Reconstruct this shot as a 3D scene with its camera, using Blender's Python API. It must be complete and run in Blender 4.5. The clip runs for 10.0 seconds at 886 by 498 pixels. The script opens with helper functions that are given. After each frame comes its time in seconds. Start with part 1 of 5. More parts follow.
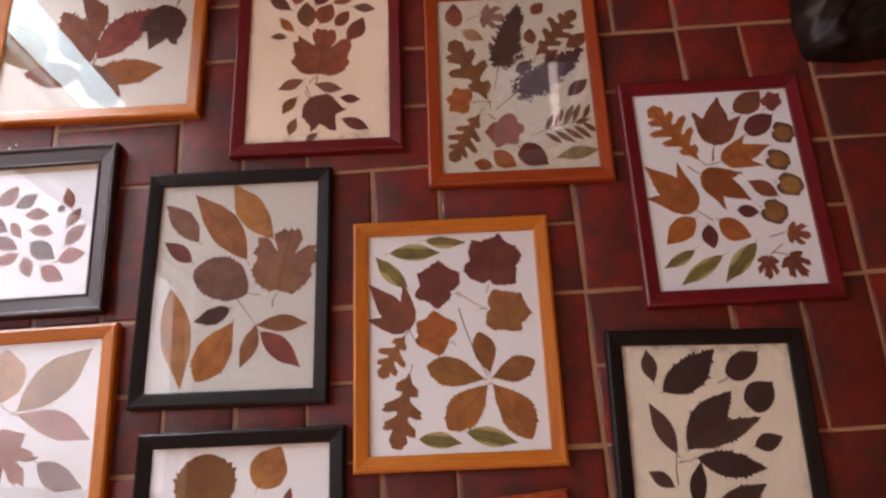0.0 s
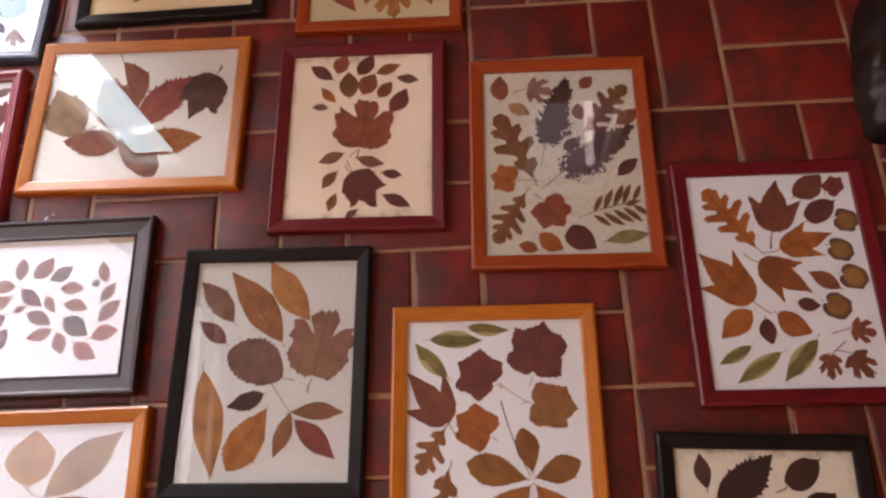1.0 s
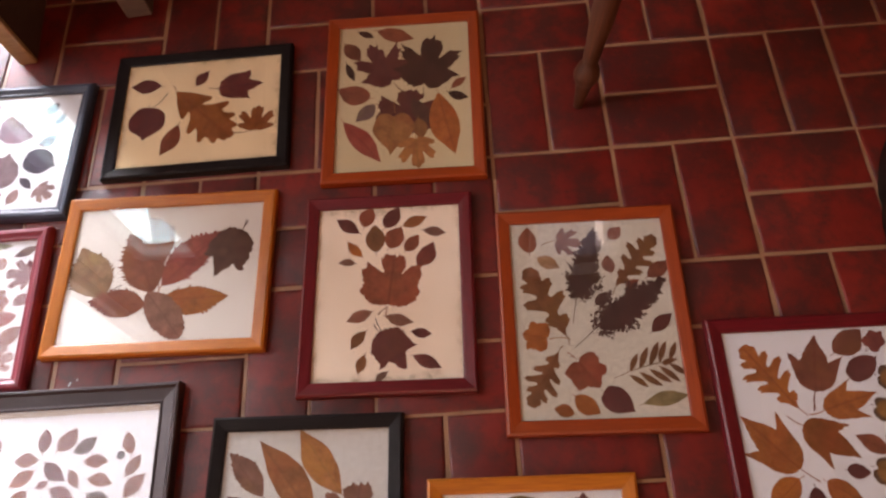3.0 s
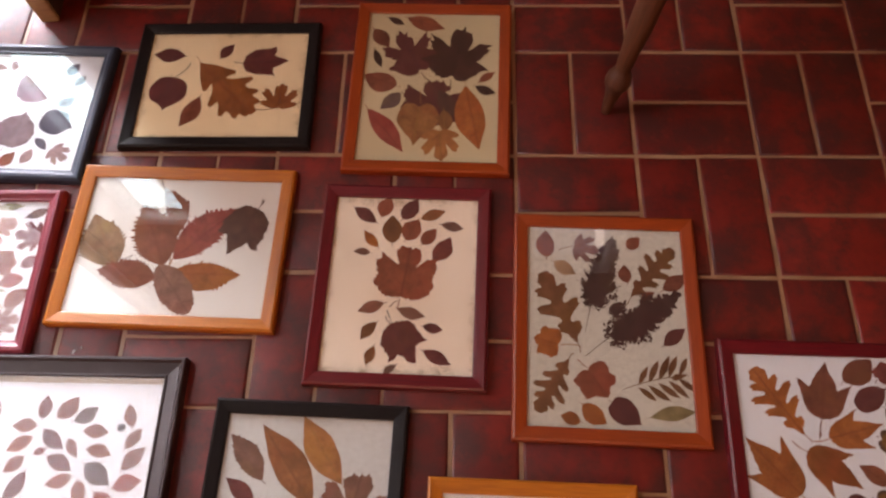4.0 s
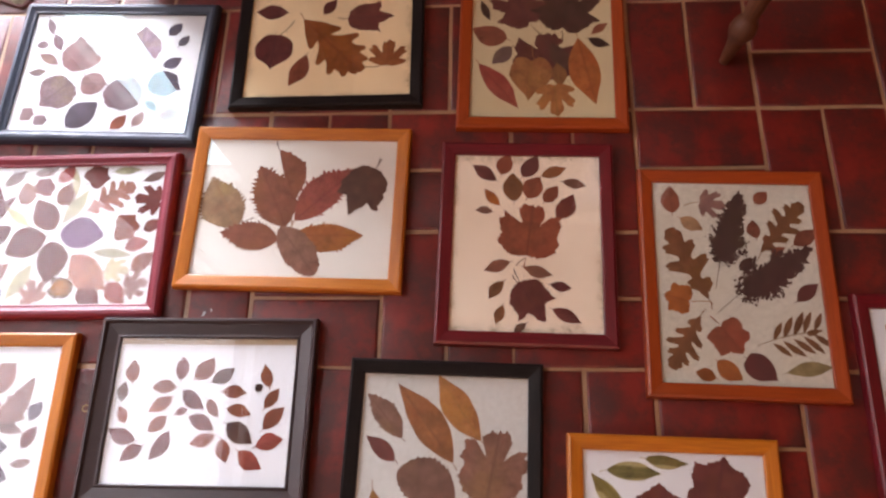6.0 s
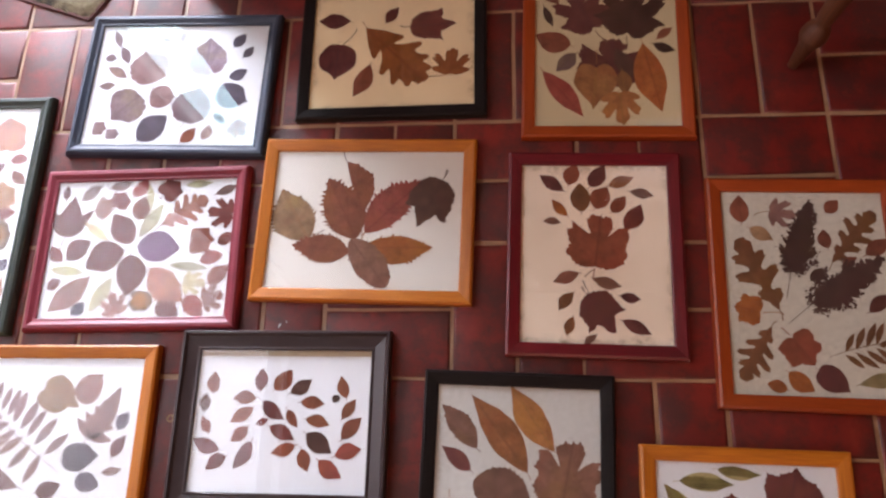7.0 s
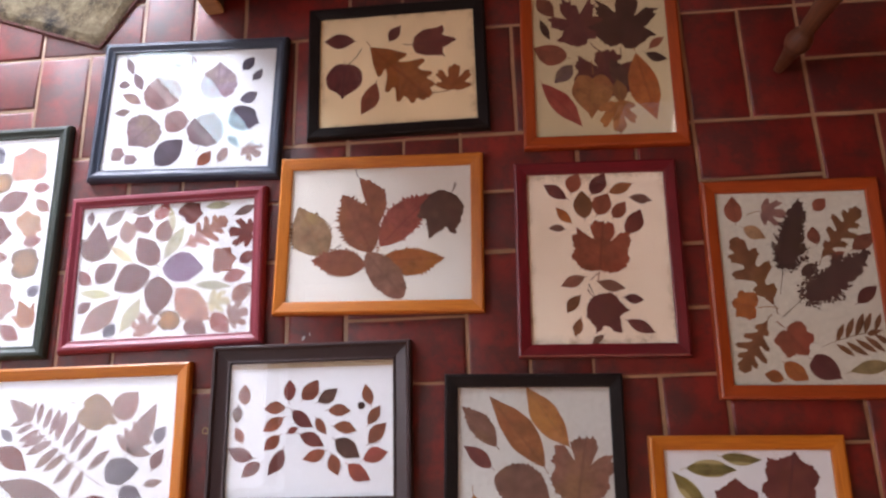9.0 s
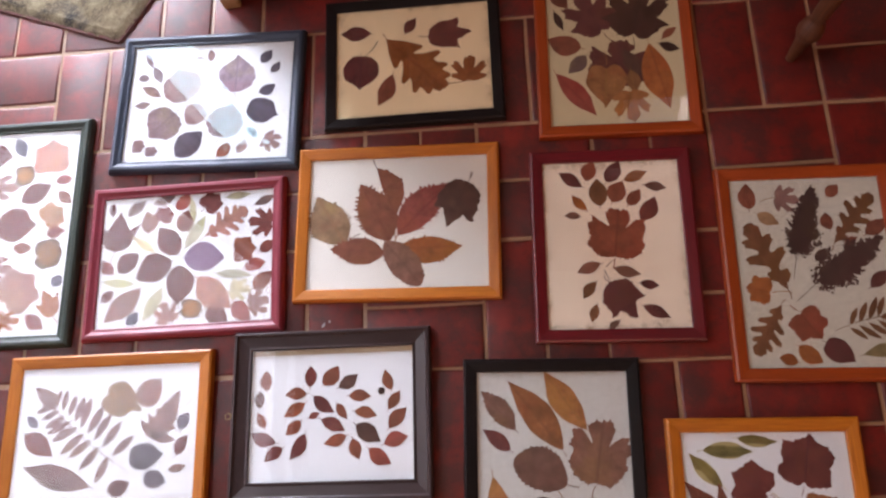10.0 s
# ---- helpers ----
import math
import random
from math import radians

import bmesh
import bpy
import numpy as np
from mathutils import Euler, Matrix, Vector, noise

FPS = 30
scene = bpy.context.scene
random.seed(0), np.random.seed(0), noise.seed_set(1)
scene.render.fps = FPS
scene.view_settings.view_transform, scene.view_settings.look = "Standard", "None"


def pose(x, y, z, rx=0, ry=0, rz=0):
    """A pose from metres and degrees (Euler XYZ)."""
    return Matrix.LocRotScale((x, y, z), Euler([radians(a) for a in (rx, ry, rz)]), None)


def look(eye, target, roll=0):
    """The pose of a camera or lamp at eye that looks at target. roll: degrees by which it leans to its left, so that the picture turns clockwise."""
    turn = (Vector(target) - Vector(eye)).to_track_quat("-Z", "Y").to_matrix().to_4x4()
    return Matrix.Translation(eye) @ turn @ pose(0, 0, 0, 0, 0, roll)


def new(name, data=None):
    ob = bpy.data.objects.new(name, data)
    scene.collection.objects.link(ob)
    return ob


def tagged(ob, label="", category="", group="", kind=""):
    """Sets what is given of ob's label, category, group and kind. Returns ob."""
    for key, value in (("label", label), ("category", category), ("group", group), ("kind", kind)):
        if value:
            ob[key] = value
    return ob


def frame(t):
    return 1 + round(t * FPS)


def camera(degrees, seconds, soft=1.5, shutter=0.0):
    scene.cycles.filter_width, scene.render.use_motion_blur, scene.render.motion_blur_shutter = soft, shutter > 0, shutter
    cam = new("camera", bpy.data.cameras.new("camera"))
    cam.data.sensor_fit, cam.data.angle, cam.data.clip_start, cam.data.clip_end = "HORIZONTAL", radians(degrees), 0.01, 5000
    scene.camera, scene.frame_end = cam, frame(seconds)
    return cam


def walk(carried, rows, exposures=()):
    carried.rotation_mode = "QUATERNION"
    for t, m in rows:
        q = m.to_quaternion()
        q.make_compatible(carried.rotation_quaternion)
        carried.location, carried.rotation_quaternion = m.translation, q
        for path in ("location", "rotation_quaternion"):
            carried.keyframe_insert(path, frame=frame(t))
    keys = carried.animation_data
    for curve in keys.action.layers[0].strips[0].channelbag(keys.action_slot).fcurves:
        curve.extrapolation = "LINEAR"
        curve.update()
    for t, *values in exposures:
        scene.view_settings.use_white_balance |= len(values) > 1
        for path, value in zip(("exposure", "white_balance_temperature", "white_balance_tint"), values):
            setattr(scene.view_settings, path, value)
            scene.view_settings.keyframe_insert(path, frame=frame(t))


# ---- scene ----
# ---- camera ----
cam = camera(62.0, 10.0, soft=2.4)
PATH = [  # seconds, eye, target, roll
    (0.0, (0.014, -0.963, 1.075), (-0.009, -0.310, -0.815), -5.9),
    (0.5, (0.007, -0.922, 1.075), (-0.034, -0.217, -0.796), -6.9),
    (1.0, (-0.006, -0.853, 1.070), (-0.096, -0.150, -0.800), -9.6),
    (1.5, (-0.005, -0.801, 1.066), (-0.103, -0.102, -0.806), -10.0),
    (2.0, (-0.027, -0.749, 1.085), (-0.173, 0.103, -0.719), -12.9),
    (2.5, (-0.035, -0.722, 1.098), (-0.113, 0.129, -0.710), -9.3),
    (2.7, (-0.035, -0.705, 1.107), (-0.124, 0.144, -0.702), -9.9),
    (3.8, (-0.069, -0.686, 1.123), (-0.171, 0.155, -0.689), -7.5),
    (4.0, (-0.078, -0.675, 1.117), (-0.151, 0.134, -0.711), -4.2),
    (4.5, (-0.115, -0.653, 1.109), (-0.250, 0.136, -0.724), -7.3),
    (5.0, (-0.136, -0.651, 1.111), (-0.269, 0.141, -0.721), -7.1),
    (5.5, (-0.184, -0.654, 1.117), (-0.303, 0.124, -0.721), -8.6),
    (6.0, (-0.251, -0.664, 1.123), (-0.370, 0.020, -0.753), -9.4),
    (6.2, (-0.276, -0.649, 1.130), (-0.446, -0.005, -0.755), -14.9),
    (7.3, (-0.327, -0.586, 1.184), (-0.519, -0.027, -0.727), -17.9),
    (7.5, (-0.332, -0.569, 1.196), (-0.522, -0.051, -0.726), -18.4),
    (8.0, (-0.338, -0.554, 1.223), (-0.511, -0.018, -0.696), -17.9),
    (8.5, (-0.341, -0.561, 1.239), (-0.504, -0.032, -0.683), -18.5),
    (9.0, (-0.351, -0.575, 1.249), (-0.513, -0.023, -0.667), -18.5),
    (9.5, (-0.366, -0.591, 1.254), (-0.538, -0.035, -0.659), -19.6),
    (10.0, (-0.376, -0.601, 1.264), (-0.546, -0.048, -0.650), -19.5),
]
walk(cam, [(t, look(eye, target, roll)) for t, eye, target, roll in PATH], exposures=[(0.0, 0.17, 7900, 36), (0.6, 0.21, 7950, 36), (2.5, 0.22, 8150, 36), (5.0, 0.26, 8000, 35), (6.2, 0.29, 7750, 34), (7.5, 0.0, 7450, 33), (10.0, 0.06, 7400, 33)])

# ---- world and light ----
world = bpy.data.worlds.new("sky")
scene.world = world
world.use_nodes = True
wn = world.node_tree
sky = wn.nodes.new("ShaderNodeTexSky")
sky.sky_type, sky.sun_disc = "NISHITA", False
sky.sun_elevation, sky.sun_rotation = radians(40), radians(250)
wn.nodes["Background"].inputs["Strength"].default_value = 0.12
wn.links.new(sky.outputs["Color"], wn.nodes["Background"].inputs["Color"])


def area_lamp(name, m, width, height, watts, colour):
    data = bpy.data.lights.new(name, "AREA")
    data.shape, data.size, data.size_y, data.energy, data.color = "RECTANGLE", width, height, watts, colour
    ob = new(name, data)
    ob.matrix_world = m
    return ob


# A tall room: the north wall holds a low garden window and two high lights, the west wall a large window, the south
# wall an added, unseen one.
WEST, EAST, SOUTH, NORTH, HIGH, THICK = -2.30, 2.4, -1.95, 1.12, 5.7, 0.22
GARDEN = (-2.18, -1.26, 0.1, 1.04)     # x0, x1, z0, z1 in the north wall
SLIT = (-2.06, -1.64, 1.14, 2.8)
HIGHLIGHT = (0.26, 0.84, 2.20, 3.5)
SIDE = (-0.75, 0.55, 0.9, 2.2)         # x0, x1, z0, z1 in the south wall
NOOK = (-0.80, 1.10, 0.95, 5.45)       # y0, y1, z0, z1 in the west wall


def daylight(name, x, y, z, to, wide, high, watts, colour):
    area_lamp(name, look((x, y, z), (x + to[0], y + to[1], z)), wide, high, watts, colour)


daylight("garden_daylight", (GARDEN[0] + GARDEN[1]) / 2, NORTH + THICK + 0.03, 0.57, (0, -1), 0.9, 0.92, 92, (0.64, 0.84, 1.0))
daylight("slit_daylight", -1.868, NORTH + 0.14, 1.97, (0, -1), 0.245, 1.48, 9.2, (0.46, 0.88, 1.0))
daylight("high_daylight", 0.48, NORTH + 0.16, 2.86, (0, -1), 0.46, 1.06, 0.5, (0.95, 0.95, 1.0))
area_lamp("high_gap_daylight", look((0.66, NORTH + 0.15, 2.62), (0.66, NORTH - 1, 2.62)) @ Matrix.Rotation(radians(8), 4, "Z"), 0.05, 1.2, 0.62, (1.0, 0.97, 0.94))
# warm fill from the unseen south window, added to brighten and redden the foreground
daylight("window_daylight", (SIDE[0] + SIDE[1]) / 2, SOUTH - THICK - 0.03, 1.55, (0, 1), 1.25, 1.25, 11.0, (1.0, 0.57, 0.31))
# the large window's light is stepped down southwards by two added dimmer strips, to soften its reflected edge
daylight("nook_sky_daylight", WEST - THICK - 0.03, 0.44, 3.2, (1, 0), 1.26, 4.35, 50, (0.78, 0.91, 1.0))
daylight("nook_branch_daylight", WEST - THICK - 0.03, -0.335, 3.2, (1, 0), 0.29, 4.35, 10.8, (0.79, 0.91, 1.0))
daylight("nook_tree_daylight", WEST - THICK - 0.03, -0.625, 3.2, (1, 0), 0.29, 4.35, 8.6, (0.80, 0.92, 0.96))

# ---- materials ----


def shader(name, rough=0.5, metal=0.0, spec=0.5):
    m = bpy.data.materials.new(name)
    m.use_nodes = True
    b = m.node_tree.nodes["Principled BSDF"]
    b.inputs["Roughness"].default_value, b.inputs["Metallic"].default_value = rough, metal
    b.inputs["Specular IOR Level"].default_value = spec
    return m, m.node_tree, b


def node(nt, kind, **values):
    n = nt.nodes.new("ShaderNode" + kind)
    for key, value in values.items():
        n.inputs[key.replace("_", " ")].default_value = value
    return n


def ramp(nt, source, stops):
    n = nt.nodes.new("ShaderNodeValToRGB")
    e = n.color_ramp.elements
    while len(e) < len(stops):
        e.new(0.5)
    for el, (at, c) in zip(e, stops):
        el.position, el.color = at, (*c, 1)
    nt.links.new(source, n.inputs["Fac"])
    return n.outputs["Color"]


def mix(nt, a, b, fac, blend="MIX"):
    n = nt.nodes.new("ShaderNodeMix")
    n.data_type, n.blend_type = "RGBA", blend
    for key, v in ((0, fac), (6, a), (7, b)):
        if isinstance(v, (int, float)):
            n.inputs[key].default_value = v
        elif isinstance(v, tuple):
            n.inputs[key].default_value = (*v, 1)
        else:
            nt.links.new(v, n.inputs[key])
    return n.outputs[2]


def noise_of(nt, coords, scale, detail=4.0, rough=0.55, stretch=(1, 1, 1), w=None):
    mp = nt.nodes.new("ShaderNodeMapping")
    mp.inputs["Scale"].default_value = stretch
    nt.links.new(coords, mp.inputs["Vector"])
    n = node(nt, "TexNoise", Scale=scale, Detail=detail, Roughness=rough)
    if w is not None:
        n.noise_dimensions = "4D"
        nt.links.new(w, n.inputs["W"])
    nt.links.new(mp.outputs["Vector"], n.inputs["Vector"])
    return n.outputs["Fac"]


def bump(nt, b, height, strength, distance):
    n = node(nt, "Bump", Strength=strength, Distance=distance)
    nt.links.new(height, n.inputs["Height"])
    nt.links.new(n.outputs["Normal"], b.inputs["Normal"])


def times(nt, a, k):
    n = nt.nodes.new("ShaderNodeMath")
    n.operation = "MULTIPLY"
    nt.links.new(a, n.inputs[0])
    n.inputs[1].default_value = k
    return n.outputs[0]


def tile_material():
    m, nt, b = shader("terracotta_tile", 0.4, spec=0.68)
    co, info = node(nt, "TexCoord").outputs["Object"], node(nt, "ObjectInfo")
    w = times(nt, info.outputs["Random"], 40.0)
    clouds = noise_of(nt, co, 9, 3, 0.6, w=w)
    grain = noise_of(nt, co, 90, 5, 0.65, w=w)
    smudge = noise_of(nt, co, 13, 5, 0.66, w=times(nt, info.outputs["Random"], 91.0))
    col = ramp(nt, clouds, [(0.3, (0.118, 0.0058, 0.003)), (0.55, (0.185, 0.0105, 0.0055)), (0.75, (0.245, 0.0195, 0.0105))])
    tone = ramp(nt, info.outputs["Random"], [(0.0, (0.70, 0.66, 0.66)), (1.0, (1.16, 1.12, 1.1))])
    col = mix(nt, col, tone, 1.0, "MULTIPLY")
    dark = ramp(nt, smudge, [(0.44, (0, 0, 0)), (0.60, (0.74, 0.74, 0.74))])
    col = mix(nt, col, (0.04, 0.011, 0.009), dark)
    mottle = noise_of(nt, co, 34, 4, 0.7, w=w)
    col = mix(nt, col, (0.05, 0.010, 0.008), ramp(nt, mottle, [(0.52, (0, 0, 0)), (0.68, (0.7, 0.7, 0.7))]))
    col = mix(nt, col, (0.22, 0.022, 0.010), ramp(nt, mottle, [(0.30, (0.55, 0.55, 0.55)), (0.45, (0, 0, 0))]))
    col = mix(nt, col, (0.27, 0.045, 0.027), ramp(nt, grain, [(0.6, (0, 0, 0)), (0.85, (0.22, 0.22, 0.22))]))
    nt.links.new(col, b.inputs["Base Color"])
    nt.links.new(ramp(nt, grain, [(0.3, (0.40, 0.40, 0.40)), (0.75, (0.53, 0.53, 0.53))]), b.inputs["Roughness"])
    bump(nt, b, mix(nt, grain, clouds, 0.6), 0.25, 0.0008)
    return m


def grout_material():
    m, nt, b = shader("sandy_grout", 0.42, spec=0.68)
    co = node(nt, "TexCoord").outputs["Object"]
    col = ramp(nt, noise_of(nt, co, 14, 4), [(0.3, (0.265, 0.14, 0.072)), (0.7, (0.38, 0.225, 0.13))])
    col = mix(nt, col, (0.2, 0.12, 0.08), ramp(nt, noise_of(nt, co, 160, 3), [(0.5, (0, 0, 0)), (0.8, (0.5, 0.5, 0.5))]))
    nt.links.new(col, b.inputs["Base Color"])
    bump(nt, b, noise_of(nt, co, 420, 3), 0.5, 0.001)
    return m


def wood_material(name, light, dark, rough=0.35, coat=0.3):
    """Stained and varnished wood; the grain runs along local x."""
    m, nt, b = shader(name, rough)
    co, info = node(nt, "TexCoord").outputs["UV"], node(nt, "ObjectInfo")
    w = times(nt, info.outputs["Random"], 30.0)
    fibre = noise_of(nt, co, 60, 5, 0.6, (0.35, 7, 1), w=w)
    broad = noise_of(nt, co, 7, 3, 0.5, (0.6, 2.5, 1), w=w)
    col = mix(nt, light, dark, ramp(nt, fibre, [(0.38, (0, 0, 0)), (0.7, (0.9, 0.9, 0.9))]))
    col = mix(nt, col, tuple(c * 0.6 for c in dark), ramp(nt, broad, [(0.52, (0, 0, 0)), (0.78, (0.6, 0.6, 0.6))]))
    nt.links.new(col, b.inputs["Base Color"])
    b.inputs["Coat Weight"].default_value, b.inputs["Coat Roughness"].default_value = coat, 0.18
    bump(nt, b, fibre, 0.18, 0.0006)
    return m


def paint_material(name, colour, worn, rough=0.4, spec=0.5):
    m, nt, b = shader(name, rough, spec=spec)
    co, info = node(nt, "TexCoord").outputs["UV"], node(nt, "ObjectInfo")
    w = times(nt, info.outputs["Random"], 30.0)
    fibre = noise_of(nt, co, 70, 5, 0.65, (0.3, 6, 1), w=w)
    col = mix(nt, colour, worn, ramp(nt, fibre, [(0.5, (0, 0, 0)), (0.82, (0.8, 0.8, 0.8))]))
    chips = noise_of(nt, co, 130, 2, 0.5, w=w)
    col = mix(nt, col, tuple(min(1, c * 3 + 0.06) for c in worn), ramp(nt, chips, [(0.76, (0, 0, 0)), (0.8, (0.6, 0.6, 0.6))]))
    nt.links.new(col, b.inputs["Base Color"])
    bump(nt, b, fibre, 0.3, 0.0006)
    return m


def paper_material(name, colour, stain, amount=0.35, grain=0.91):
    m, nt, b = shader(name, 0.85, spec=0.2)
    tc = node(nt, "TexCoord")
    co, gen = tc.outputs["Object"], tc.outputs["UV"]
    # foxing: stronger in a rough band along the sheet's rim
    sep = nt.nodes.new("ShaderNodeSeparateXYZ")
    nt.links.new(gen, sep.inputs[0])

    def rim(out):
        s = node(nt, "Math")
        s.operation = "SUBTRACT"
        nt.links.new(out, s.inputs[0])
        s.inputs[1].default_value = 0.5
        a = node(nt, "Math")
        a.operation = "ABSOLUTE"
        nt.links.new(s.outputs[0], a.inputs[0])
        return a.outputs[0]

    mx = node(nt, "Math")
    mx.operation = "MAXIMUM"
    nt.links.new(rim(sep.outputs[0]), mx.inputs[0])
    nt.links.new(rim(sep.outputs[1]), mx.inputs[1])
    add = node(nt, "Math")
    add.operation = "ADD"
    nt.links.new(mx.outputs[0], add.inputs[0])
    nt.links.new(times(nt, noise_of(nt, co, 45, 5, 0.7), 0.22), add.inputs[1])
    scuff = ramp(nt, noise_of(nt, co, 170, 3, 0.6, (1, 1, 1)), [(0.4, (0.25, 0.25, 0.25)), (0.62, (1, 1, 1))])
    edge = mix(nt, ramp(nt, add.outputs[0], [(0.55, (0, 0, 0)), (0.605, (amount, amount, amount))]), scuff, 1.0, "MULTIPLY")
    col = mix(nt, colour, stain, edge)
    col = mix(nt, col, stain, ramp(nt, noise_of(nt, co, 11, 4, 0.6), [(0.5, (0, 0, 0)), (0.8, (amount * 0.25,) * 3)]))
    pulp = noise_of(nt, co, 130, 5, 0.7)
    col = mix(nt, col, ramp(nt, pulp, [(0.3, (grain, grain, grain * 0.99)), (0.6, (1, 1, 1))]), 1.0, "MULTIPLY")
    nt.links.new(col, b.inputs["Base Color"])
    bump(nt, b, noise_of(nt, co, 500, 3), 0.15, 0.0003)
    return m


def glass_material():
    m, nt, b = shader("clear_glass", 0.0)
    b.inputs["Base Color"].default_value = (0.99, 0.995, 0.99, 1)
    b.inputs["Transmission Weight"].default_value, b.inputs["IOR"].default_value = 1.0, 1.5
    return m


def plaster_material(name, colour):
    m, nt, b = shader(name, 0.9, spec=0.2)
    co = node(nt, "TexCoord").outputs["Object"]
    col = mix(nt, colour, tuple(c * 0.82 for c in colour), ramp(nt, noise_of(nt, co, 1.5, 4), [(0.4, (0, 0, 0)), (0.8, (1, 1, 1))]))
    nt.links.new(col, b.inputs["Base Color"])
    bump(nt, b, noise_of(nt, co, 60, 4), 0.25, 0.004)
    return m


def rug_material():
    m, nt, b = shader("mossy_rug_pile", 1.0, spec=0.1)
    co = node(nt, "TexCoord").outputs["Object"]
    col = ramp(nt, noise_of(nt, co, 22, 4, 0.7), [(0.35, (0.06, 0.05, 0.038)), (0.5, (0.17, 0.135, 0.085)), (0.68, (0.27, 0.225, 0.15))])
    col = mix(nt, col, (0.03, 0.03, 0.035), ramp(nt, noise_of(nt, co, 9, 3, 0.6), [(0.56, (0, 0, 0)), (0.66, (0.9, 0.9, 0.9))]))
    col = mix(nt, col, (0.35, 0.3, 0.2), ramp(nt, noise_of(nt, co, 260, 2), [(0.5, (0, 0, 0)), (0.8, (0.6, 0.6, 0.6))]))
    nt.links.new(col, b.inputs["Base Color"])
    bump(nt, b, noise_of(nt, co, 300, 4), 0.9, 0.004)
    return m


TILE, GROUT, GLASS = tile_material(), grout_material(), glass_material()
PLASTER, CEIL = plaster_material("ochre_brown_plaster", (0.25, 0.135, 0.075)), plaster_material("dull_cream_ceiling", (0.30, 0.21, 0.14))
GLOSSWHITE = plaster_material("white_joinery", (0.75, 0.74, 0.72))
PINE = wood_material("honey_pine_varnish", (0.58, 0.182, 0.013), (0.41, 0.103, 0.008), 0.44, 0.09)
AMBER = wood_material("amber_pine_varnish", (0.36, 0.056, 0.006), (0.25, 0.032, 0.004), 0.45, 0.06)
CRIMSON = wood_material("crimson_stain", (0.16, 0.006, 0.011), (0.085, 0.003, 0.006), 0.36, 0.06)
ROSE = paint_material("rose_red_paint", (0.26, 0.03, 0.05), (0.12, 0.010, 0.017), 0.46)
NAVY = paint_material("navy_paint", (0.028, 0.044, 0.075), (0.075, 0.10, 0.14), 0.5)
GREEN = paint_material("bottle_green_paint", (0.026, 0.044, 0.036), (0.10, 0.125, 0.11), 0.5)
BLACK = paint_material("black_paint", (0.011, 0.008, 0.008), (0.022, 0.017, 0.016), 0.42, 0.2)
BROWNBLACK = paint_material("brown_black_lacquer", (0.036, 0.019, 0.020), (0.05, 0.030, 0.030), 0.36, 0.65)
WALNUT = wood_material("worn_brown_chair_wood", (0.125, 0.037, 0.013), (0.065, 0.020, 0.008), 0.6, 0.0)
GREYWOOD = wood_material("grey_worn_foot", (0.20, 0.15, 0.125), (0.12, 0.085, 0.07), 0.7, 0.0)
TAN = wood_material("pale_bench_wood", (0.46, 0.29, 0.14), (0.30, 0.17, 0.08), 0.55, 0.0)
DARKWOOD = wood_material("dark_table_wood", (0.10, 0.06, 0.042), (0.055, 0.032, 0.022), 0.45, 0.1)
BINDING = paint_material("red_brown_binding", (0.10, 0.035, 0.03), (0.06, 0.02, 0.018), 0.9)
RUG = rug_material()
WHITE = paper_material("white_paper", (0.75, 0.775, 0.81), (0.72, 0.68, 0.62), 0.25)
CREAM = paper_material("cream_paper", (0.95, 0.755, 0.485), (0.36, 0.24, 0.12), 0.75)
IVORY = paper_material("ivory_paper", (0.62, 0.515, 0.325), (0.5, 0.42, 0.3), 0.45)
SILVER = paper_material("grey_paper", (0.575, 0.575, 0.55), (0.5, 0.48, 0.44), 0.2, 0.84)
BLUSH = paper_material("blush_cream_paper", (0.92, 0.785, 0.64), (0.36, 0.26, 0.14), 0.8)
STONE = paper_material("warm_grey_paper", (0.62, 0.585, 0.50), (0.48, 0.43, 0.35), 0.25, 0.78)
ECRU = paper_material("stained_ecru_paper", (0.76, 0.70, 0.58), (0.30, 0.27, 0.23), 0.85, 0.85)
PALE = paper_material("pale_paper", (0.69, 0.715, 0.75), (0.6, 0.6, 0.58), 0.2)
OATMEAL = paper_material("oatmeal_paper", (0.74, 0.715, 0.665), (0.6, 0.58, 0.52), 0.25)

# ---- building helpers ----


def mesh_of(name, bm, material, smooth=False):
    data = bpy.data.meshes.new(name)
    bm.normal_update()
    bm.to_mesh(data)
    bm.free()
    data.materials.append(material)
    if smooth:
        data.polygons.foreach_set("use_smooth", [True] * len(data.polygons))
    return data


def part(name, bm, material, parent=None, label="", smooth=False, m=None):
    ob = new(name, mesh_of(name, bm, material, smooth))
    ob.parent = parent
    if m is not None:
        ob.matrix_basis = m
    if label:
        ob["label"] = label
    return ob


def box(bm, x0, x1, y0, y1, z0, z1, bevel=0.0):
    made = bmesh.ops.create_cube(bm, size=1.0, matrix=Matrix.LocRotScale(((x0 + x1) / 2, (y0 + y1) / 2, (z0 + z1) / 2), None, (x1 - x0, y1 - y0, z1 - z0)))
    if bevel:
        edges = {e for v in made["verts"] for e in v.link_edges}
        bmesh.ops.bevel(bm, geom=list(edges), offset=bevel, segments=2, affect="EDGES", profile=0.6)
    return bm


def uv_box(bm):
    """UVs in metres from the two axes across each face, so that grain keeps its true size."""
    layer = bm.loops.layers.uv.verify()
    bm.normal_update()
    for f in bm.faces:
        n = f.normal
        k = max(range(3), key=lambda i: abs(n[i]))
        for loop in f.loops:
            c = loop.vert.co
            loop[layer].uv = (c[0], c[1]) if k == 2 else (c[0], c[2]) if k == 1 else (c[1], c[2])
    return bm


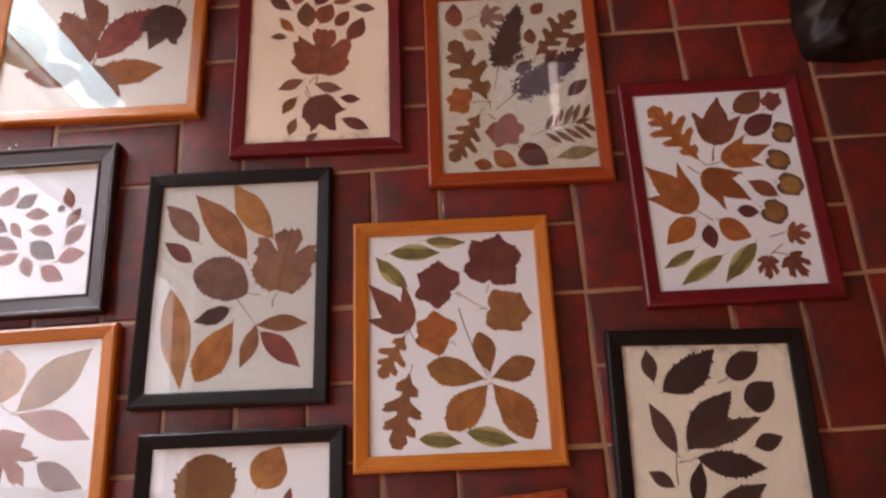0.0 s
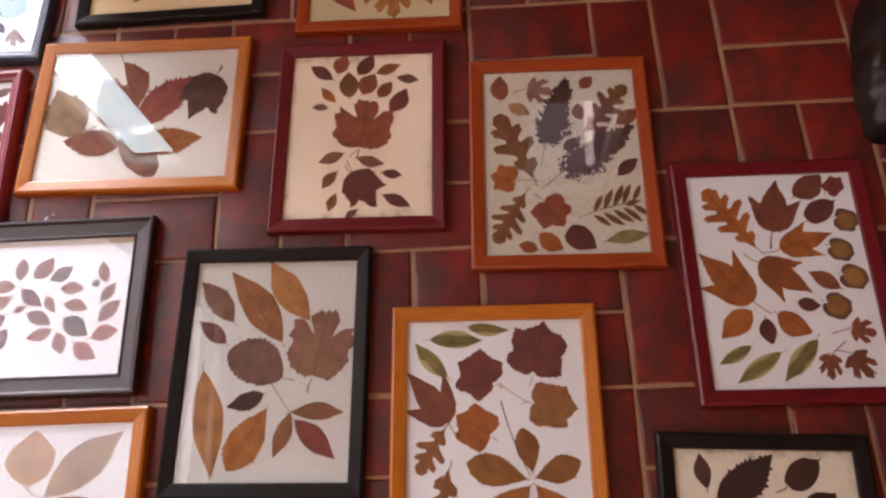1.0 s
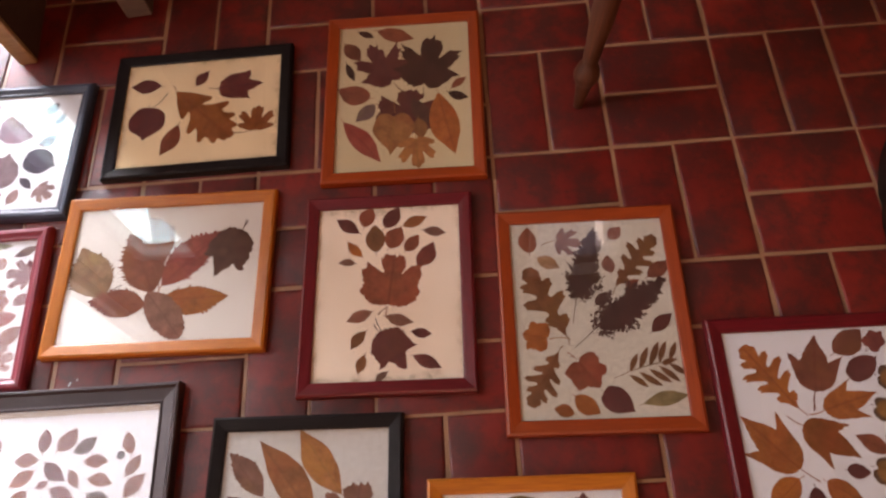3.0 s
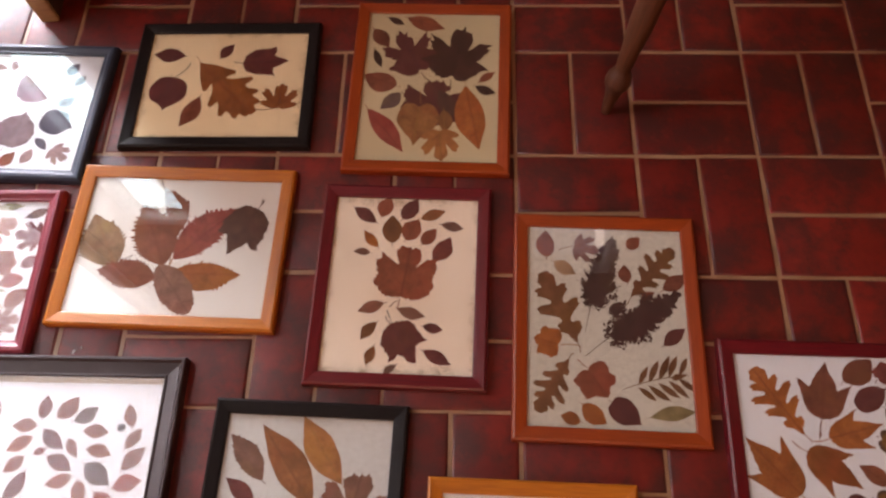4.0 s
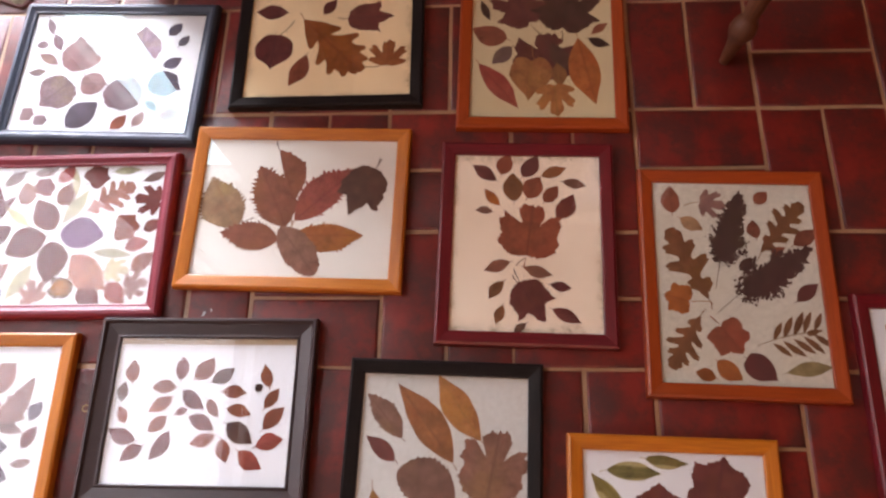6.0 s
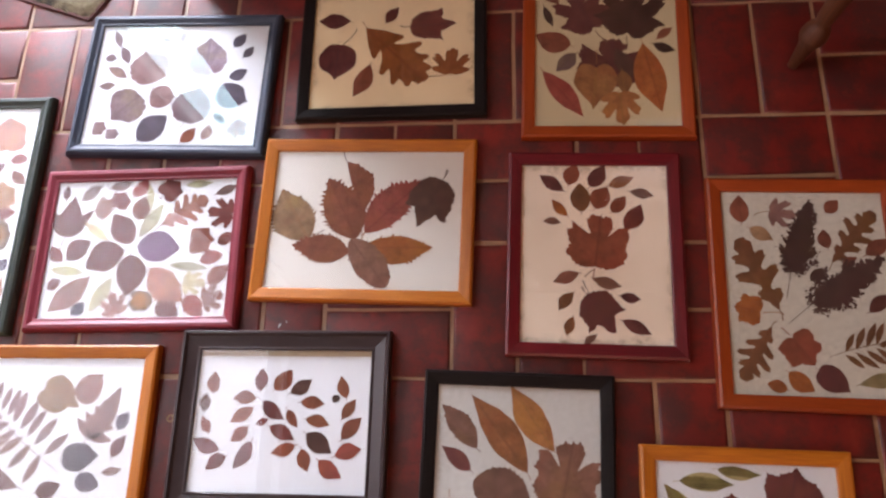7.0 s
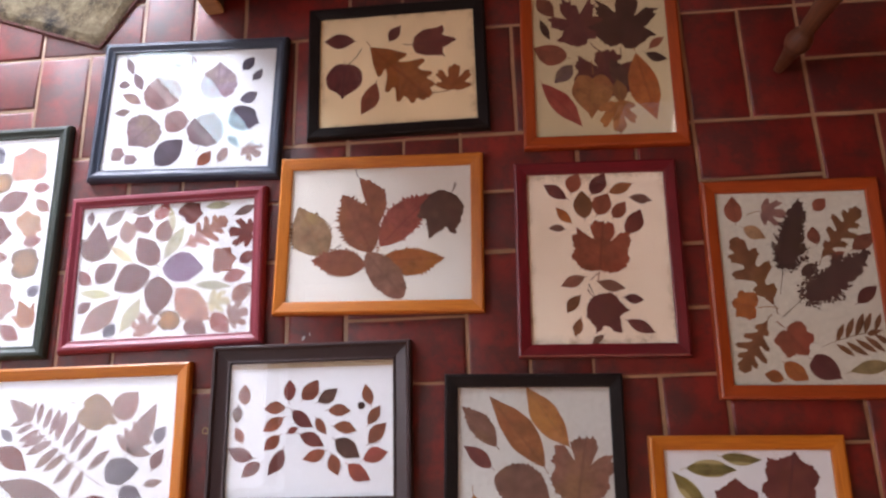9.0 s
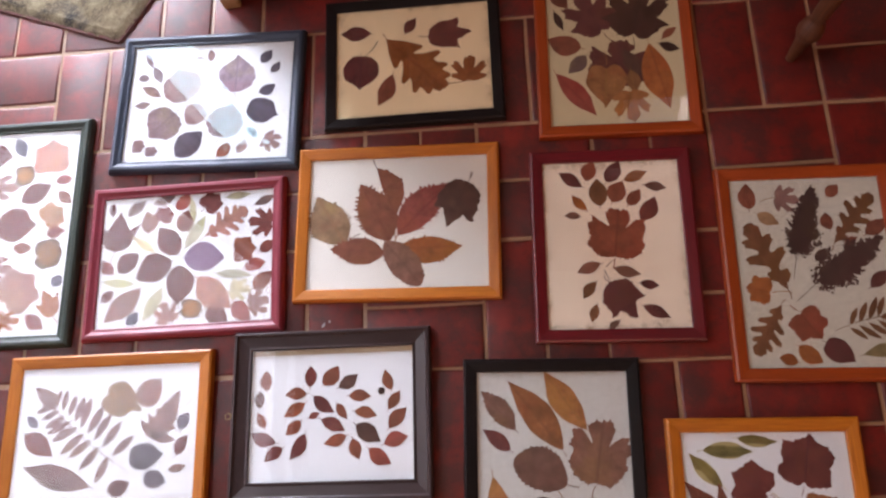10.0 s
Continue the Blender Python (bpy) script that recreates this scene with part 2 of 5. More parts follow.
# ---- structure ----
U, V = 0.105, 0.11235   # the floor's pitch across and along


def structure(name, bm, material, label):
    return tagged(part(name, bm, material), label, name.split("_")[0], kind="structure")


structure("ceiling", box(bmesh.new(), WEST - THICK, EAST + THICK, SOUTH - THICK, NORTH + THICK, HIGH, HIGH + 0.15), CEIL, "plain cream plastered ceiling over the room")
bm = bmesh.new()
box(bm, WEST - THICK, SIDE[0], SOUTH - THICK, SOUTH, -0.05, HIGH)
box(bm, SIDE[1], EAST + THICK, SOUTH - THICK, SOUTH, -0.05, HIGH)
box(bm, SIDE[0], SIDE[1], SOUTH - THICK, SOUTH, -0.05, SIDE[2])
box(bm, SIDE[0], SIDE[1], SOUTH - THICK, SOUTH, SIDE[3], HIGH)
structure("wall_south", bm, PLASTER, "ochre brown plastered wall with an added wide window")
structure("wall_east", box(bmesh.new(), EAST, EAST + THICK, SOUTH, NORTH, -0.05, HIGH), PLASTER, "plain brown plastered wall")
bm = bmesh.new()
box(bm, WEST - THICK, WEST, SOUTH, NOOK[0], -0.05, HIGH)
box(bm, WEST - THICK, WEST, NOOK[1], NORTH, -0.05, HIGH)
box(bm, WEST - THICK, WEST, NOOK[0], NOOK[1], -0.05, NOOK[2])
box(bm, WEST - THICK, WEST, NOOK[0], NOOK[1], NOOK[3], HIGH)
structure("wall_west", bm, PLASTER, "brown plastered wall with one large window")
bm = bmesh.new()
SILL = 1.09
box(bm, WEST - THICK, GARDEN[0], NORTH, NORTH + THICK, -0.05, SILL)
box(bm, GARDEN[1], EAST + THICK, NORTH, NORTH + THICK, -0.05, SILL)
box(bm, GARDEN[0], GARDEN[1], NORTH, NORTH + THICK, -0.05, GARDEN[2])
box(bm, GARDEN[0], GARDEN[1], NORTH, NORTH + THICK, GARDEN[3], SILL)
box(bm, WEST - THICK, SLIT[0], NORTH, NORTH + THICK, SILL, HIGH)
box(bm, SLIT[0], SLIT[1], NORTH, NORTH + THICK, SILL, SLIT[2])
box(bm, SLIT[0], SLIT[1], NORTH, NORTH + THICK, SLIT[3], HIGH)
box(bm, SLIT[1], HIGHLIGHT[0], NORTH, NORTH + THICK, SILL, HIGH)
box(bm, HIGHLIGHT[0], HIGHLIGHT[1], NORTH, NORTH + THICK, SILL, HIGHLIGHT[2])
box(bm, HIGHLIGHT[0], HIGHLIGHT[1], NORTH, NORTH + THICK, HIGHLIGHT[3], HIGH)
box(bm, HIGHLIGHT[1], EAST + THICK, NORTH, NORTH + THICK, SILL, HIGH)
structure("wall_north", bm, PLASTER, "brown plastered wall with a low and two high windows")


def glazing(name, label, m, wide, high, across, up):
    """A white wooden frame with glazing bars and panes, standing in the local x-z plane."""
    top = new(name)
    top.matrix_basis = m
    tagged(top, label, name.split("_")[0], kind="structure")
    for x0, x1, z0, z1 in ((0, 0.06, 0, high), (wide - 0.06, wide, 0, high), (0.06, wide - 0.06, 0, 0.09), (0.06, wide - 0.06, high - 0.07, high)):
        part("frame_bar", uv_box(box(bmesh.new(), x0, x1, -0.03, 0.03, z0, z1, 0.004)), GLOSSWHITE, top)
    for k in range(1, across):
        c = 0.06 + (wide - 0.12) * k / across
        part("glazing_bar", uv_box(box(bmesh.new(), c - 0.014, c + 0.014, -0.018, 0.018, 0.09, high - 0.07)), GLOSSWHITE, top)
    for k in range(1, up):
        c = 0.09 + (high - 0.16) * k / up
        part("glazing_bar", uv_box(box(bmesh.new(), 0.06, wide - 0.06, -0.015, 0.015, c - 0.014, c + 0.014)), GLOSSWHITE, top)
    pane = part("pane", box(bmesh.new(), 0.06, wide - 0.06, -0.003, 0.003, 0.09, high - 0.07), GLASS, top)
    pane.visible_shadow = False


glazing("window_1", "unseen wide white window added for warm fill light", pose(SIDE[0], SOUTH - 0.1, SIDE[2]), SIDE[1] - SIDE[0], SIDE[3] - SIDE[2], 3, 1)
glazing("window_2", "low white garden window", pose(GARDEN[0], NORTH + 0.1, GARDEN[2]), GARDEN[1] - GARDEN[0], GARDEN[3] - GARDEN[2], 1, 1)
glazing("window_3", "narrow tall white window", pose(SLIT[0], NORTH + 0.1, SLIT[2]), SLIT[1] - SLIT[0], SLIT[3] - SLIT[2], 1, 1)
glazing("window_4", "large white single-paned window", pose(WEST - 0.1, NOOK[0], NOOK[2], 0, 0, 90), NOOK[1] - NOOK[0], NOOK[3] - NOOK[2], 1, 1)
glazing("window_5", "high white window in the shaded wall", pose(HIGHLIGHT[0], NORTH + 0.1, HIGHLIGHT[2]), HIGHLIGHT[1] - HIGHLIGHT[0], HIGHLIGHT[3] - HIGHLIGHT[2], 1, 1)

# ---- pictures ----
FLAT = ((0, 0.0075), (0, 0.0124), (0.0022, 0.0134), (0.005, 0.0140), (0.018, 0.0164), (0.0215, 0.0145), (0.0225, 0.011), (0.0225, 0.0))
ROUND = ((0, 0.0075), (0, 0.0128), (0.002, 0.0140), (0.004, 0.0137), (0.006, 0.0145), (0.012, 0.0185), (0.017, 0.018), (0.021, 0.014), (0.0225, 0.008), (0.0225, 0.0))
STEP = ((0, 0.0075), (0, 0.0135), (0.0012, 0.0150), (0.0028, 0.0150), (0.004, 0.0136), (0.0055, 0.0134), (0.0225, 0.0168), (0.0245, 0.0188), (0.026, 0.0213), (0.029, 0.0213), (0.0308, 0.0195), (0.0315, 0.016), (0.0315, 0.0))


def rail(bm, half, out, profile):
    """One mitred side along x: half its inner length, out the inner edge's distance from the middle."""
    layer = bm.loops.layers.uv.verify()
    ends = [[bm.verts.new((s * (half + o), out + o, z)) for o, z in profile] for s in (-1, 1)]
    run = 0.0
    for k in range(len(profile) - 1):
        f = bm.faces.new((ends[0][k], ends[1][k], ends[1][k + 1], ends[0][k + 1]))
        step = math.dist(profile[k], profile[k + 1])
        for loop, v in zip(f.loops, (run, run, run + step, run + step)):
            loop[layer].uv = (loop.vert.co.x, v)
        run += step
    for row, flip in ((ends[0], False), (ends[1], True)):
        bm.faces.new(row if flip else row[::-1])
    bm.faces.new([ends[0][0], ends[0][-1], ends[1][-1], ends[1][0]])
    bmesh.ops.recalc_face_normals(bm, faces=bm.faces)
    return bm


MOUNTS = {}


def picture(x, y, turn, wide, high, profile, wood, paper, label):
    """A framed picture that lies on the floor; its opening is wide by high."""
    top = new("picture_frame")
    top.matrix_basis = pose(x, y, 0.0, 0, 0, turn)
    tagged(top, label, "picture frame", "framed leaf pictures on the floor")
    top["opening"] = (wide, high)
    for k in range(4):
        half, out = (wide / 2, high / 2) if k % 2 == 0 else (high / 2, wide / 2)
        part("rail", rail(bmesh.new(), half, out, profile), wood, top, m=pose(0, 0, 0, 0, 0, 90 * k))
    bm = bmesh.new()
    box(bm, -wide / 2 - 0.006, wide / 2 + 0.006, -high / 2 - 0.006, high / 2 + 0.006, 0.003, 0.0080)
    layer = bm.loops.layers.uv.verify()
    for f in bm.faces:
        for loop in f.loops:
            loop[layer].uv = (loop.vert.co.x / (wide + 0.012) + 0.5, loop.vert.co.y / (high + 0.012) + 0.5)
    MOUNTS[top.name] = part("mount", bm, paper, top, "sheet of paper that holds the pressed leaves")
    pane = part("glass", box(bmesh.new(), -wide / 2 - 0.001, wide / 2 + 0.001, -high / 2 - 0.001, high / 2 + 0.001, 0.0102, 0.0120), GLASS, top, "clear glass pane")
    pane.visible_shadow = False
    return top


A, B = (0.248, 0.327), (0.238, 0.303)
blue = picture(-0.937, 0.087, -1.9, A[1], A[0], ROUND, NAVY, WHITE, "navy blue frame of round dried leaves beside the rug")
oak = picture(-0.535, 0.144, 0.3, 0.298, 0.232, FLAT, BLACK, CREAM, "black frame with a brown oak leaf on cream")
pile = picture(-0.153, 0.143, -1.4, A[0], A[1], FLAT, AMBER, IVORY, "orange pine frame with a heap of brown maple leaves")
red = picture(-0.962, -0.229, 0.8, A[1], A[0], ROUND, ROSE, WHITE, "rose red frame crowded with small colourful leaves")
elm = picture(-0.569, -0.182, -1.5, A[1], A[0], FLAT, PINE, OATMEAL, "honey pine frame with toothed elm leaves")
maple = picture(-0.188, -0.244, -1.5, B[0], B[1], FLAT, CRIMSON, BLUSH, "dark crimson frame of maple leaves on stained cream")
sea = picture(0.137, -0.310, -1.6, A[0], A[1], FLAT, AMBER, STONE, "orange pine frame with dark flower plumes on grey")
redoak = picture(0.445, -0.523, -1.0, A[0], A[1] + 0.004, FLAT, CRIMSON, WHITE, "dark crimson frame of orange pointed leaves on white")
fern = picture(-1.084, -0.546, 0.2, A[1], A[0], FLAT, PINE, WHITE, "honey pine frame with a fern frond and leaves")
spiral = picture(-0.686, -0.517, -0.1, 0.281, 0.220, STEP, BROWNBLACK, WHITE, "brown black frame with small leaves in a spiral")
birch = picture(-0.318, -0.626, -1.7, A[0] - 0.001, A[1], FLAT, BLACK, SILVER, "black frame with large brown leaves on grey")
central = picture(0.010, -0.734, -1.3, A[0] + 0.006, A[1], FLAT, PINE, WHITE, "honey pine frame with chestnut and ivy leaves on white")
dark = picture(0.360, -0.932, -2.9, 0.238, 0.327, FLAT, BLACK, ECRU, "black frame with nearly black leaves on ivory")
leaflets = picture(-0.637, -0.862, 0.0, 0.248, 0.327, FLAT, PINE, PALE, "honey pine frame with large tan leaflets")
beech = picture(-0.305, -1.031, -1.2, 0.251, 0.327, FLAT, BLACK, WHITE, "black frame with a toothed beech leaf on white")
lowest = picture(0.020, -1.135, 3.5, 0.235, 0.303, FLAT, AMBER, WHITE, "orange pine frame with leaves on white paper")
green = picture(-1.356, -0.158, -0.1, 0.327, 0.405, ROUND, GREEN, WHITE, "dark green frame filled with round autumn leaves")

BACKING = paper_material("beige_card", (0.50, 0.40, 0.29), (0.36, 0.28, 0.2), 0.4)
part("backing_strip", uv_box(box(bmesh.new(), -0.1395, 0.1395, 0.1005, 0.1095, 0.0081, 0.0092)), BACKING, spiral, "strip of beige backing card along the edge")


def hanging_ring(x, y, turn, parent):
    """A small brass ring on a plate, screwed to the outer side of a frame."""
    bm = bmesh.new()
    box(bm, -0.004, 0.0, -0.005, 0.005, 0.004, 0.012, 0.001)
    n, k = 14, 6
    rings = [[bm.verts.new(((-0.009 + (0.005 + 0.0009 * math.cos(2 * math.pi * j / k)) * math.cos(2 * math.pi * i / n)), (0.005 + 0.0009 * math.cos(2 * math.pi * j / k)) * math.sin(2 * math.pi * i / n), 0.008 + 0.0009 * math.sin(2 * math.pi * j / k))) for j in range(k)] for i in range(n)]
    for i in range(n):
        for j in range(k):
            bm.faces.new((rings[i][j], rings[(i + 1) % n][j], rings[(i + 1) % n][(j + 1) % k], rings[i][(j + 1) % k]))
    part("hanging_ring", bm, BRASS, parent, "small tarnished brass hanging ring", m=pose(x, y, 0, 0, 0, turn))


BRASS, _, _ = shader("tarnished_brass", 0.4, 1.0)
BRASS.node_tree.nodes["Principled BSDF"].inputs["Base Color"].default_value = (0.32, 0.22, 0.10, 1)
hanging_ring(-0.172, 0.0, 0, spiral)


# ---- pressed leaves ----


def leaf_material(name, colour, vein, rim=None, rim_from=0.6, ragged=0.5, ring=False):
    """A dry leaf: u runs from stalk to tip, v across from -1 to 1 (stored as 0 to 1)."""
    m, nt, b = shader(name, 0.75, spec=0.2)
    tc, info = node(nt, "TexCoord"), node(nt, "ObjectInfo")
    w = times(nt, info.outputs["Random"], 50.0)
    blot = noise_of(nt, tc.outputs["Object"], 42, 5, 0.65, w=w)
    fine = noise_of(nt, tc.outputs["Object"], 420, 3, 0.6, w=w)
    patch = noise_of(nt, tc.outputs["Object"], 17, 3, 0.55, w=times(nt, info.outputs["Random"], 83.0))
    col = mix(nt, tuple(c * 0.68 for c in colour), tuple(min(1, c * 1.32) for c in colour), ramp(nt, blot, [(0.34, (0, 0, 0)), (0.66, (1, 1, 1))]))
    col = mix(nt, col, (colour[0] * 1.1, colour[1] * 0.7, colour[2] * 0.75), ramp(nt, patch, [(0.53, (0, 0, 0)), (0.72, (0.6, 0.6, 0.6))]))
    col = mix(nt, col, (colour[0] * 1.15, colour[1] * 1.25, colour[2] * 0.85), ramp(nt, patch, [(0.32, (0.7, 0.7, 0.7)), (0.46, (0, 0, 0))]))
    tone = ramp(nt, info.outputs["Random"], [(0.0, (0.72, 0.74, 0.78)), (0.5, (1, 1, 1)), (1.0, (1.25, 1.12, 1.0))])
    col = mix(nt, col, tone, 1.0, "MULTIPLY")
    sep = nt.nodes.new("ShaderNodeSeparateXYZ")
    nt.links.new(tc.outputs["UV"], sep.inputs[0])

    def calc(op, a, c):
        n = nt.nodes.new("ShaderNodeMath")
        n.operation = op
        for k, v in enumerate((a, c)):
            if isinstance(v, (int, float)):
                n.inputs[k].default_value = v
            elif v is not None:
                nt.links.new(v, n.inputs[k])
        return n.outputs[0]

    side = calc("ABSOLUTE", calc("SUBTRACT", calc("MULTIPLY", sep.outputs[1], 2.0), 1.0), None)
    spots = noise_of(nt, tc.outputs["Object"], 150, 3, 0.6, w=w)
    if rim:
        out = side
        if ring:
            along = calc("ABSOLUTE", calc("SUBTRACT", calc("MULTIPLY", sep.outputs[0], 2.0), 0.95), None)
            out = calc("POWER", calc("ADD", calc("MULTIPLY", side, side), calc("MULTIPLY", along, along)), 0.5)
        col = mix(nt, col, rim, ramp(nt, calc("ADD", out, calc("MULTIPLY", calc("SUBTRACT", spots if ragged > 1 else blot, 0.5), ragged)), [(rim_from - 0.12, (0, 0, 0)), (rim_from + 0.12, (0.9, 0.9, 0.9))]))
    slant = calc("FRACT", calc("SUBTRACT", calc("MULTIPLY", sep.outputs[0], 9.0), calc("MULTIPLY", side, 2.2)), None)
    ribs = calc("ABSOLUTE", calc("SUBTRACT", slant, 0.5), None)
    lines = ramp(nt, ribs, [(0.0, (0.4, 0.4, 0.4)), (0.07, (0, 0, 0))])
    mid = ramp(nt, side, [(0.0, (0.75, 0.75, 0.75)), (0.07, (0, 0, 0))])
    col = mix(nt, col, vein, mix(nt, lines, mid, 1.0, "LIGHTEN"))
    col = mix(nt, col, tuple(c * 0.45 for c in colour), ramp(nt, fine, [(0.48, (0, 0, 0)), (0.66, (0.4, 0.4, 0.4))]))
    col = mix(nt, col, tuple(min(1, c * 1.5 + 0.015) for c in colour), ramp(nt, spots, [(0.64, (0, 0, 0)), (0.8, (0.3, 0.3, 0.3))]))
    nt.links.new(col, b.inputs["Base Color"])
    bump(nt, b, mix(nt, fine, lines, 0.4), 0.4, 0.0005)
    return m


BR = leaf_material("brown_leaf", (0.21, 0.086, 0.038), (0.17, 0.065, 0.03))
MB = leaf_material("mauve_brown_leaf", (0.20, 0.095, 0.068), (0.14, 0.062, 0.045))
DB = leaf_material("dark_brown_leaf", (0.095, 0.045, 0.035), (0.07, 0.03, 0.025))
RU = leaf_material("russet_leaf", (0.22, 0.068, 0.04), (0.16, 0.04, 0.025))
OR = leaf_material("orange_brown_leaf", (0.33, 0.105, 0.030), (0.23, 0.058, 0.02))
CH = leaf_material("chestnut_leaf", (0.27, 0.108, 0.034), (0.20, 0.075, 0.022))
PU = leaf_material("plum_leaf", (0.145, 0.040, 0.036), (0.10, 0.03, 0.035))
GY = leaf_material("grey_mauve_leaf", (0.19, 0.115, 0.105), (0.13, 0.08, 0.075))
TN = leaf_material("tan_leaf", (0.32, 0.185, 0.10), (0.24, 0.12, 0.06))
TG = leaf_material("greenish_tan_leaf", (0.33, 0.24, 0.11), (0.24, 0.17, 0.08))
GR = leaf_material("edged_green_leaf", (0.155, 0.128, 0.045), (0.23, 0.20, 0.08), (0.47, 0.39, 0.19), 0.58, 0.95)
PK = leaf_material("dusky_pink_leaf", (0.33, 0.165, 0.135), (0.27, 0.12, 0.095))
DP = leaf_material("dusty_rose_leaf", (0.25, 0.145, 0.135), (0.185, 0.10, 0.095))
LI = leaf_material("lilac_leaf", (0.26, 0.21, 0.27), (0.19, 0.15, 0.19))
LM = leaf_material("lilac_brown_leaf", (0.23, 0.155, 0.165), (0.165, 0.11, 0.115))
RD = leaf_material("red_leaf", (0.25, 0.058, 0.046), (0.19, 0.035, 0.03))
BK = leaf_material("blackish_leaf", (0.05, 0.022, 0.019), (0.035, 0.018, 0.016))
FL = leaf_material("dark_floret", (0.082, 0.040, 0.034), (0.06, 0.028, 0.024))
BL = leaf_material("slate_leaf", (0.085, 0.075, 0.105), (0.06, 0.05, 0.075))
VI = leaf_material("violet_leaf", (0.20, 0.10, 0.19), (0.12, 0.05, 0.10))
LG = leaf_material("pale_green_leaf", (0.46, 0.43, 0.29), (0.38, 0.35, 0.22))
OC = leaf_material("ochre_leaf", (0.30, 0.13, 0.05), (0.28, 0.14, 0.04))
SPOT = leaf_material("ochre_leaf_with_dark_rim", (0.33, 0.15, 0.045), (0.26, 0.115, 0.035), (0.07, 0.042, 0.036), 0.72, 0.55, True)


def simple_outline(width, low, tooth, rng, n=26, point=1.0, teeth=0, tip=0.0):
    """Both sides of an undivided leaf as (u, half width) round its rim. low: where it is widest; point: above 1 slimmer
    ends, below 1 fuller ones; teeth: forward saw teeth a side; tip: how far the end is drawn out."""
    p = math.log(0.5) / math.log(low)
    bend = width * rng.uniform(-0.11, 0.11)
    if teeth:
        n = teeth * 4
    sides = []
    for s in (1, -1):
        row, fat, ragged, size = [], width / 2 * rng.uniform(0.92, 1.08), rng.uniform(0, 9), 1.0
        for k in range(1, n):
            u = k / n
            h = fat * math.sin(math.pi * u ** p) ** (0.9 * point)
            if u > 0.72:
                h *= 1 - tip * ((u - 0.72) / 0.28) ** 0.6
            saw = 0.0
            if teeth:
                step = k % 4
                if step == 0:
                    size = rng.uniform(0.2, 1.6)
                saw = tooth * width * size * (0.0, 0.45, 0.9, 1.2)[step] * min(1, 8 * (1 - u)) * min(1, max(0, u - 0.06) * 6)
            h += saw + 0.03 * width * noise.noise((u * 6, s * 3.1, ragged)) * math.sin(math.pi * u)
            row.append((u + (0.35 * saw if teeth else 0), s * max(0.003, h) + bend * math.sin(math.pi * u)))
        sides.append(row)
    return [(0.0, 0.0)] + sides[0] + [(1.0, 0.0)] + sides[1][::-1]


def rounded(points, steps=3, tension=0.5):
    """A closed smooth line through the points."""
    out, n = [], len(points)
    for k in range(n):
        p0, p1, p2, p3 = (points[(k + j) % n] for j in (-1, 0, 1, 2))
        for s in range(steps):
            f = s / steps
            h = (2 * f ** 3 - 3 * f * f + 1, f ** 3 - 2 * f * f + f, -2 * f ** 3 + 3 * f * f, f ** 3 - f * f)
            out.append(tuple(h[0] * p1[i] + h[1] * tension * (p2[i] - p0[i]) + h[2] * p2[i] + h[3] * tension * (p3[i] - p1[i]) for i in (0, 1)))
    return out


def round_about(shape, width, rng, tooth=0.0, fine=1, tension=0.5, centre=0.42):
    """A full-bodied leaf: (degrees from the tip, radius) on one side, round a middle point; the stalk sits at 180 degrees."""
    halves = []
    for s in (1, -1):
        row = []
        for k, (deg, r) in enumerate(shape):
            loose = 0 if deg in (0, 180) else 1
            row.append((s * (deg + loose * rng.uniform(-4, 4)), r * (1 + loose * rng.uniform(-0.05, 0.05))))
        halves.append(row)
    ring = halves[0] + halves[1][-2:0:-1]
    pts = rounded([(centre + r * math.cos(radians(d)), r * math.sin(radians(d))) for d, r in ring], fine + 2, tension)
    if tooth:
        cut = []
        for (x0, y0), (x1, y1) in zip(pts, pts[1:] + pts[:1]):
            gap = math.hypot(x1 - x0, y1 - y0)
            steps = max(1, round(gap / 0.026))
            for k in range(steps):
                f = k / steps
                x, y = x0 + (x1 - x0) * f, y0 + (y1 - y0) * f
                far = math.hypot(x - centre, y) or 1
                out = tooth * rng.uniform(-1.0, 1.6) if abs(y) > 0.03 or x > centre else 0
                cut.append((x + out * (x - centre) / far, y + out * y / far))
        pts = cut
    low, high = min(x for x, _ in pts), max(x for x, _ in pts)
    span = max(y for _, y in pts) - min(y for _, y in pts)
    return [((x - low) / (high - low), y * width / span) for x, y in pts]


IVY = ((0, 0.67), (9, 0.61), (19, 0.555), (29, 0.525), (37, 0.56), (46, 0.62), (54, 0.645), (62, 0.60), (75, 0.535), (87, 0.495), (97, 0.525), (108, 0.565), (119, 0.58), (133, 0.53), (152, 0.45), (168, 0.38), (180, 0.31))
POINTED = ((0, 0.70), (8, 0.57), (18, 0.46), (30, 0.37), (40, 0.47), (48, 0.56), (55, 0.47), (70, 0.41), (92, 0.38), (120, 0.39), (150, 0.40), (180, 0.40))
MAPLE = ((0, 0.74), (6, 0.62), (11, 0.64), (16, 0.55), (25, 0.50), (32, 0.30), (37, 0.34), (43, 0.54), (50, 0.74), (56, 0.62), (62, 0.64), (70, 0.53), (82, 0.38), (90, 0.48), (99, 0.62), (108, 0.52), (124, 0.49), (148, 0.47), (166, 0.42), (180, 0.34))
SYCAMORE = ((0, 0.66), (6, 0.61), (12, 0.65), (19, 0.60), (25, 0.57), (30, 0.42), (34, 0.27), (39, 0.40), (44, 0.58), (50, 0.68), (57, 0.62), (64, 0.64), (73, 0.58), (82, 0.52), (90, 0.53), (100, 0.55), (116, 0.55), (134, 0.53), (152, 0.49), (168, 0.45), (180, 0.40))
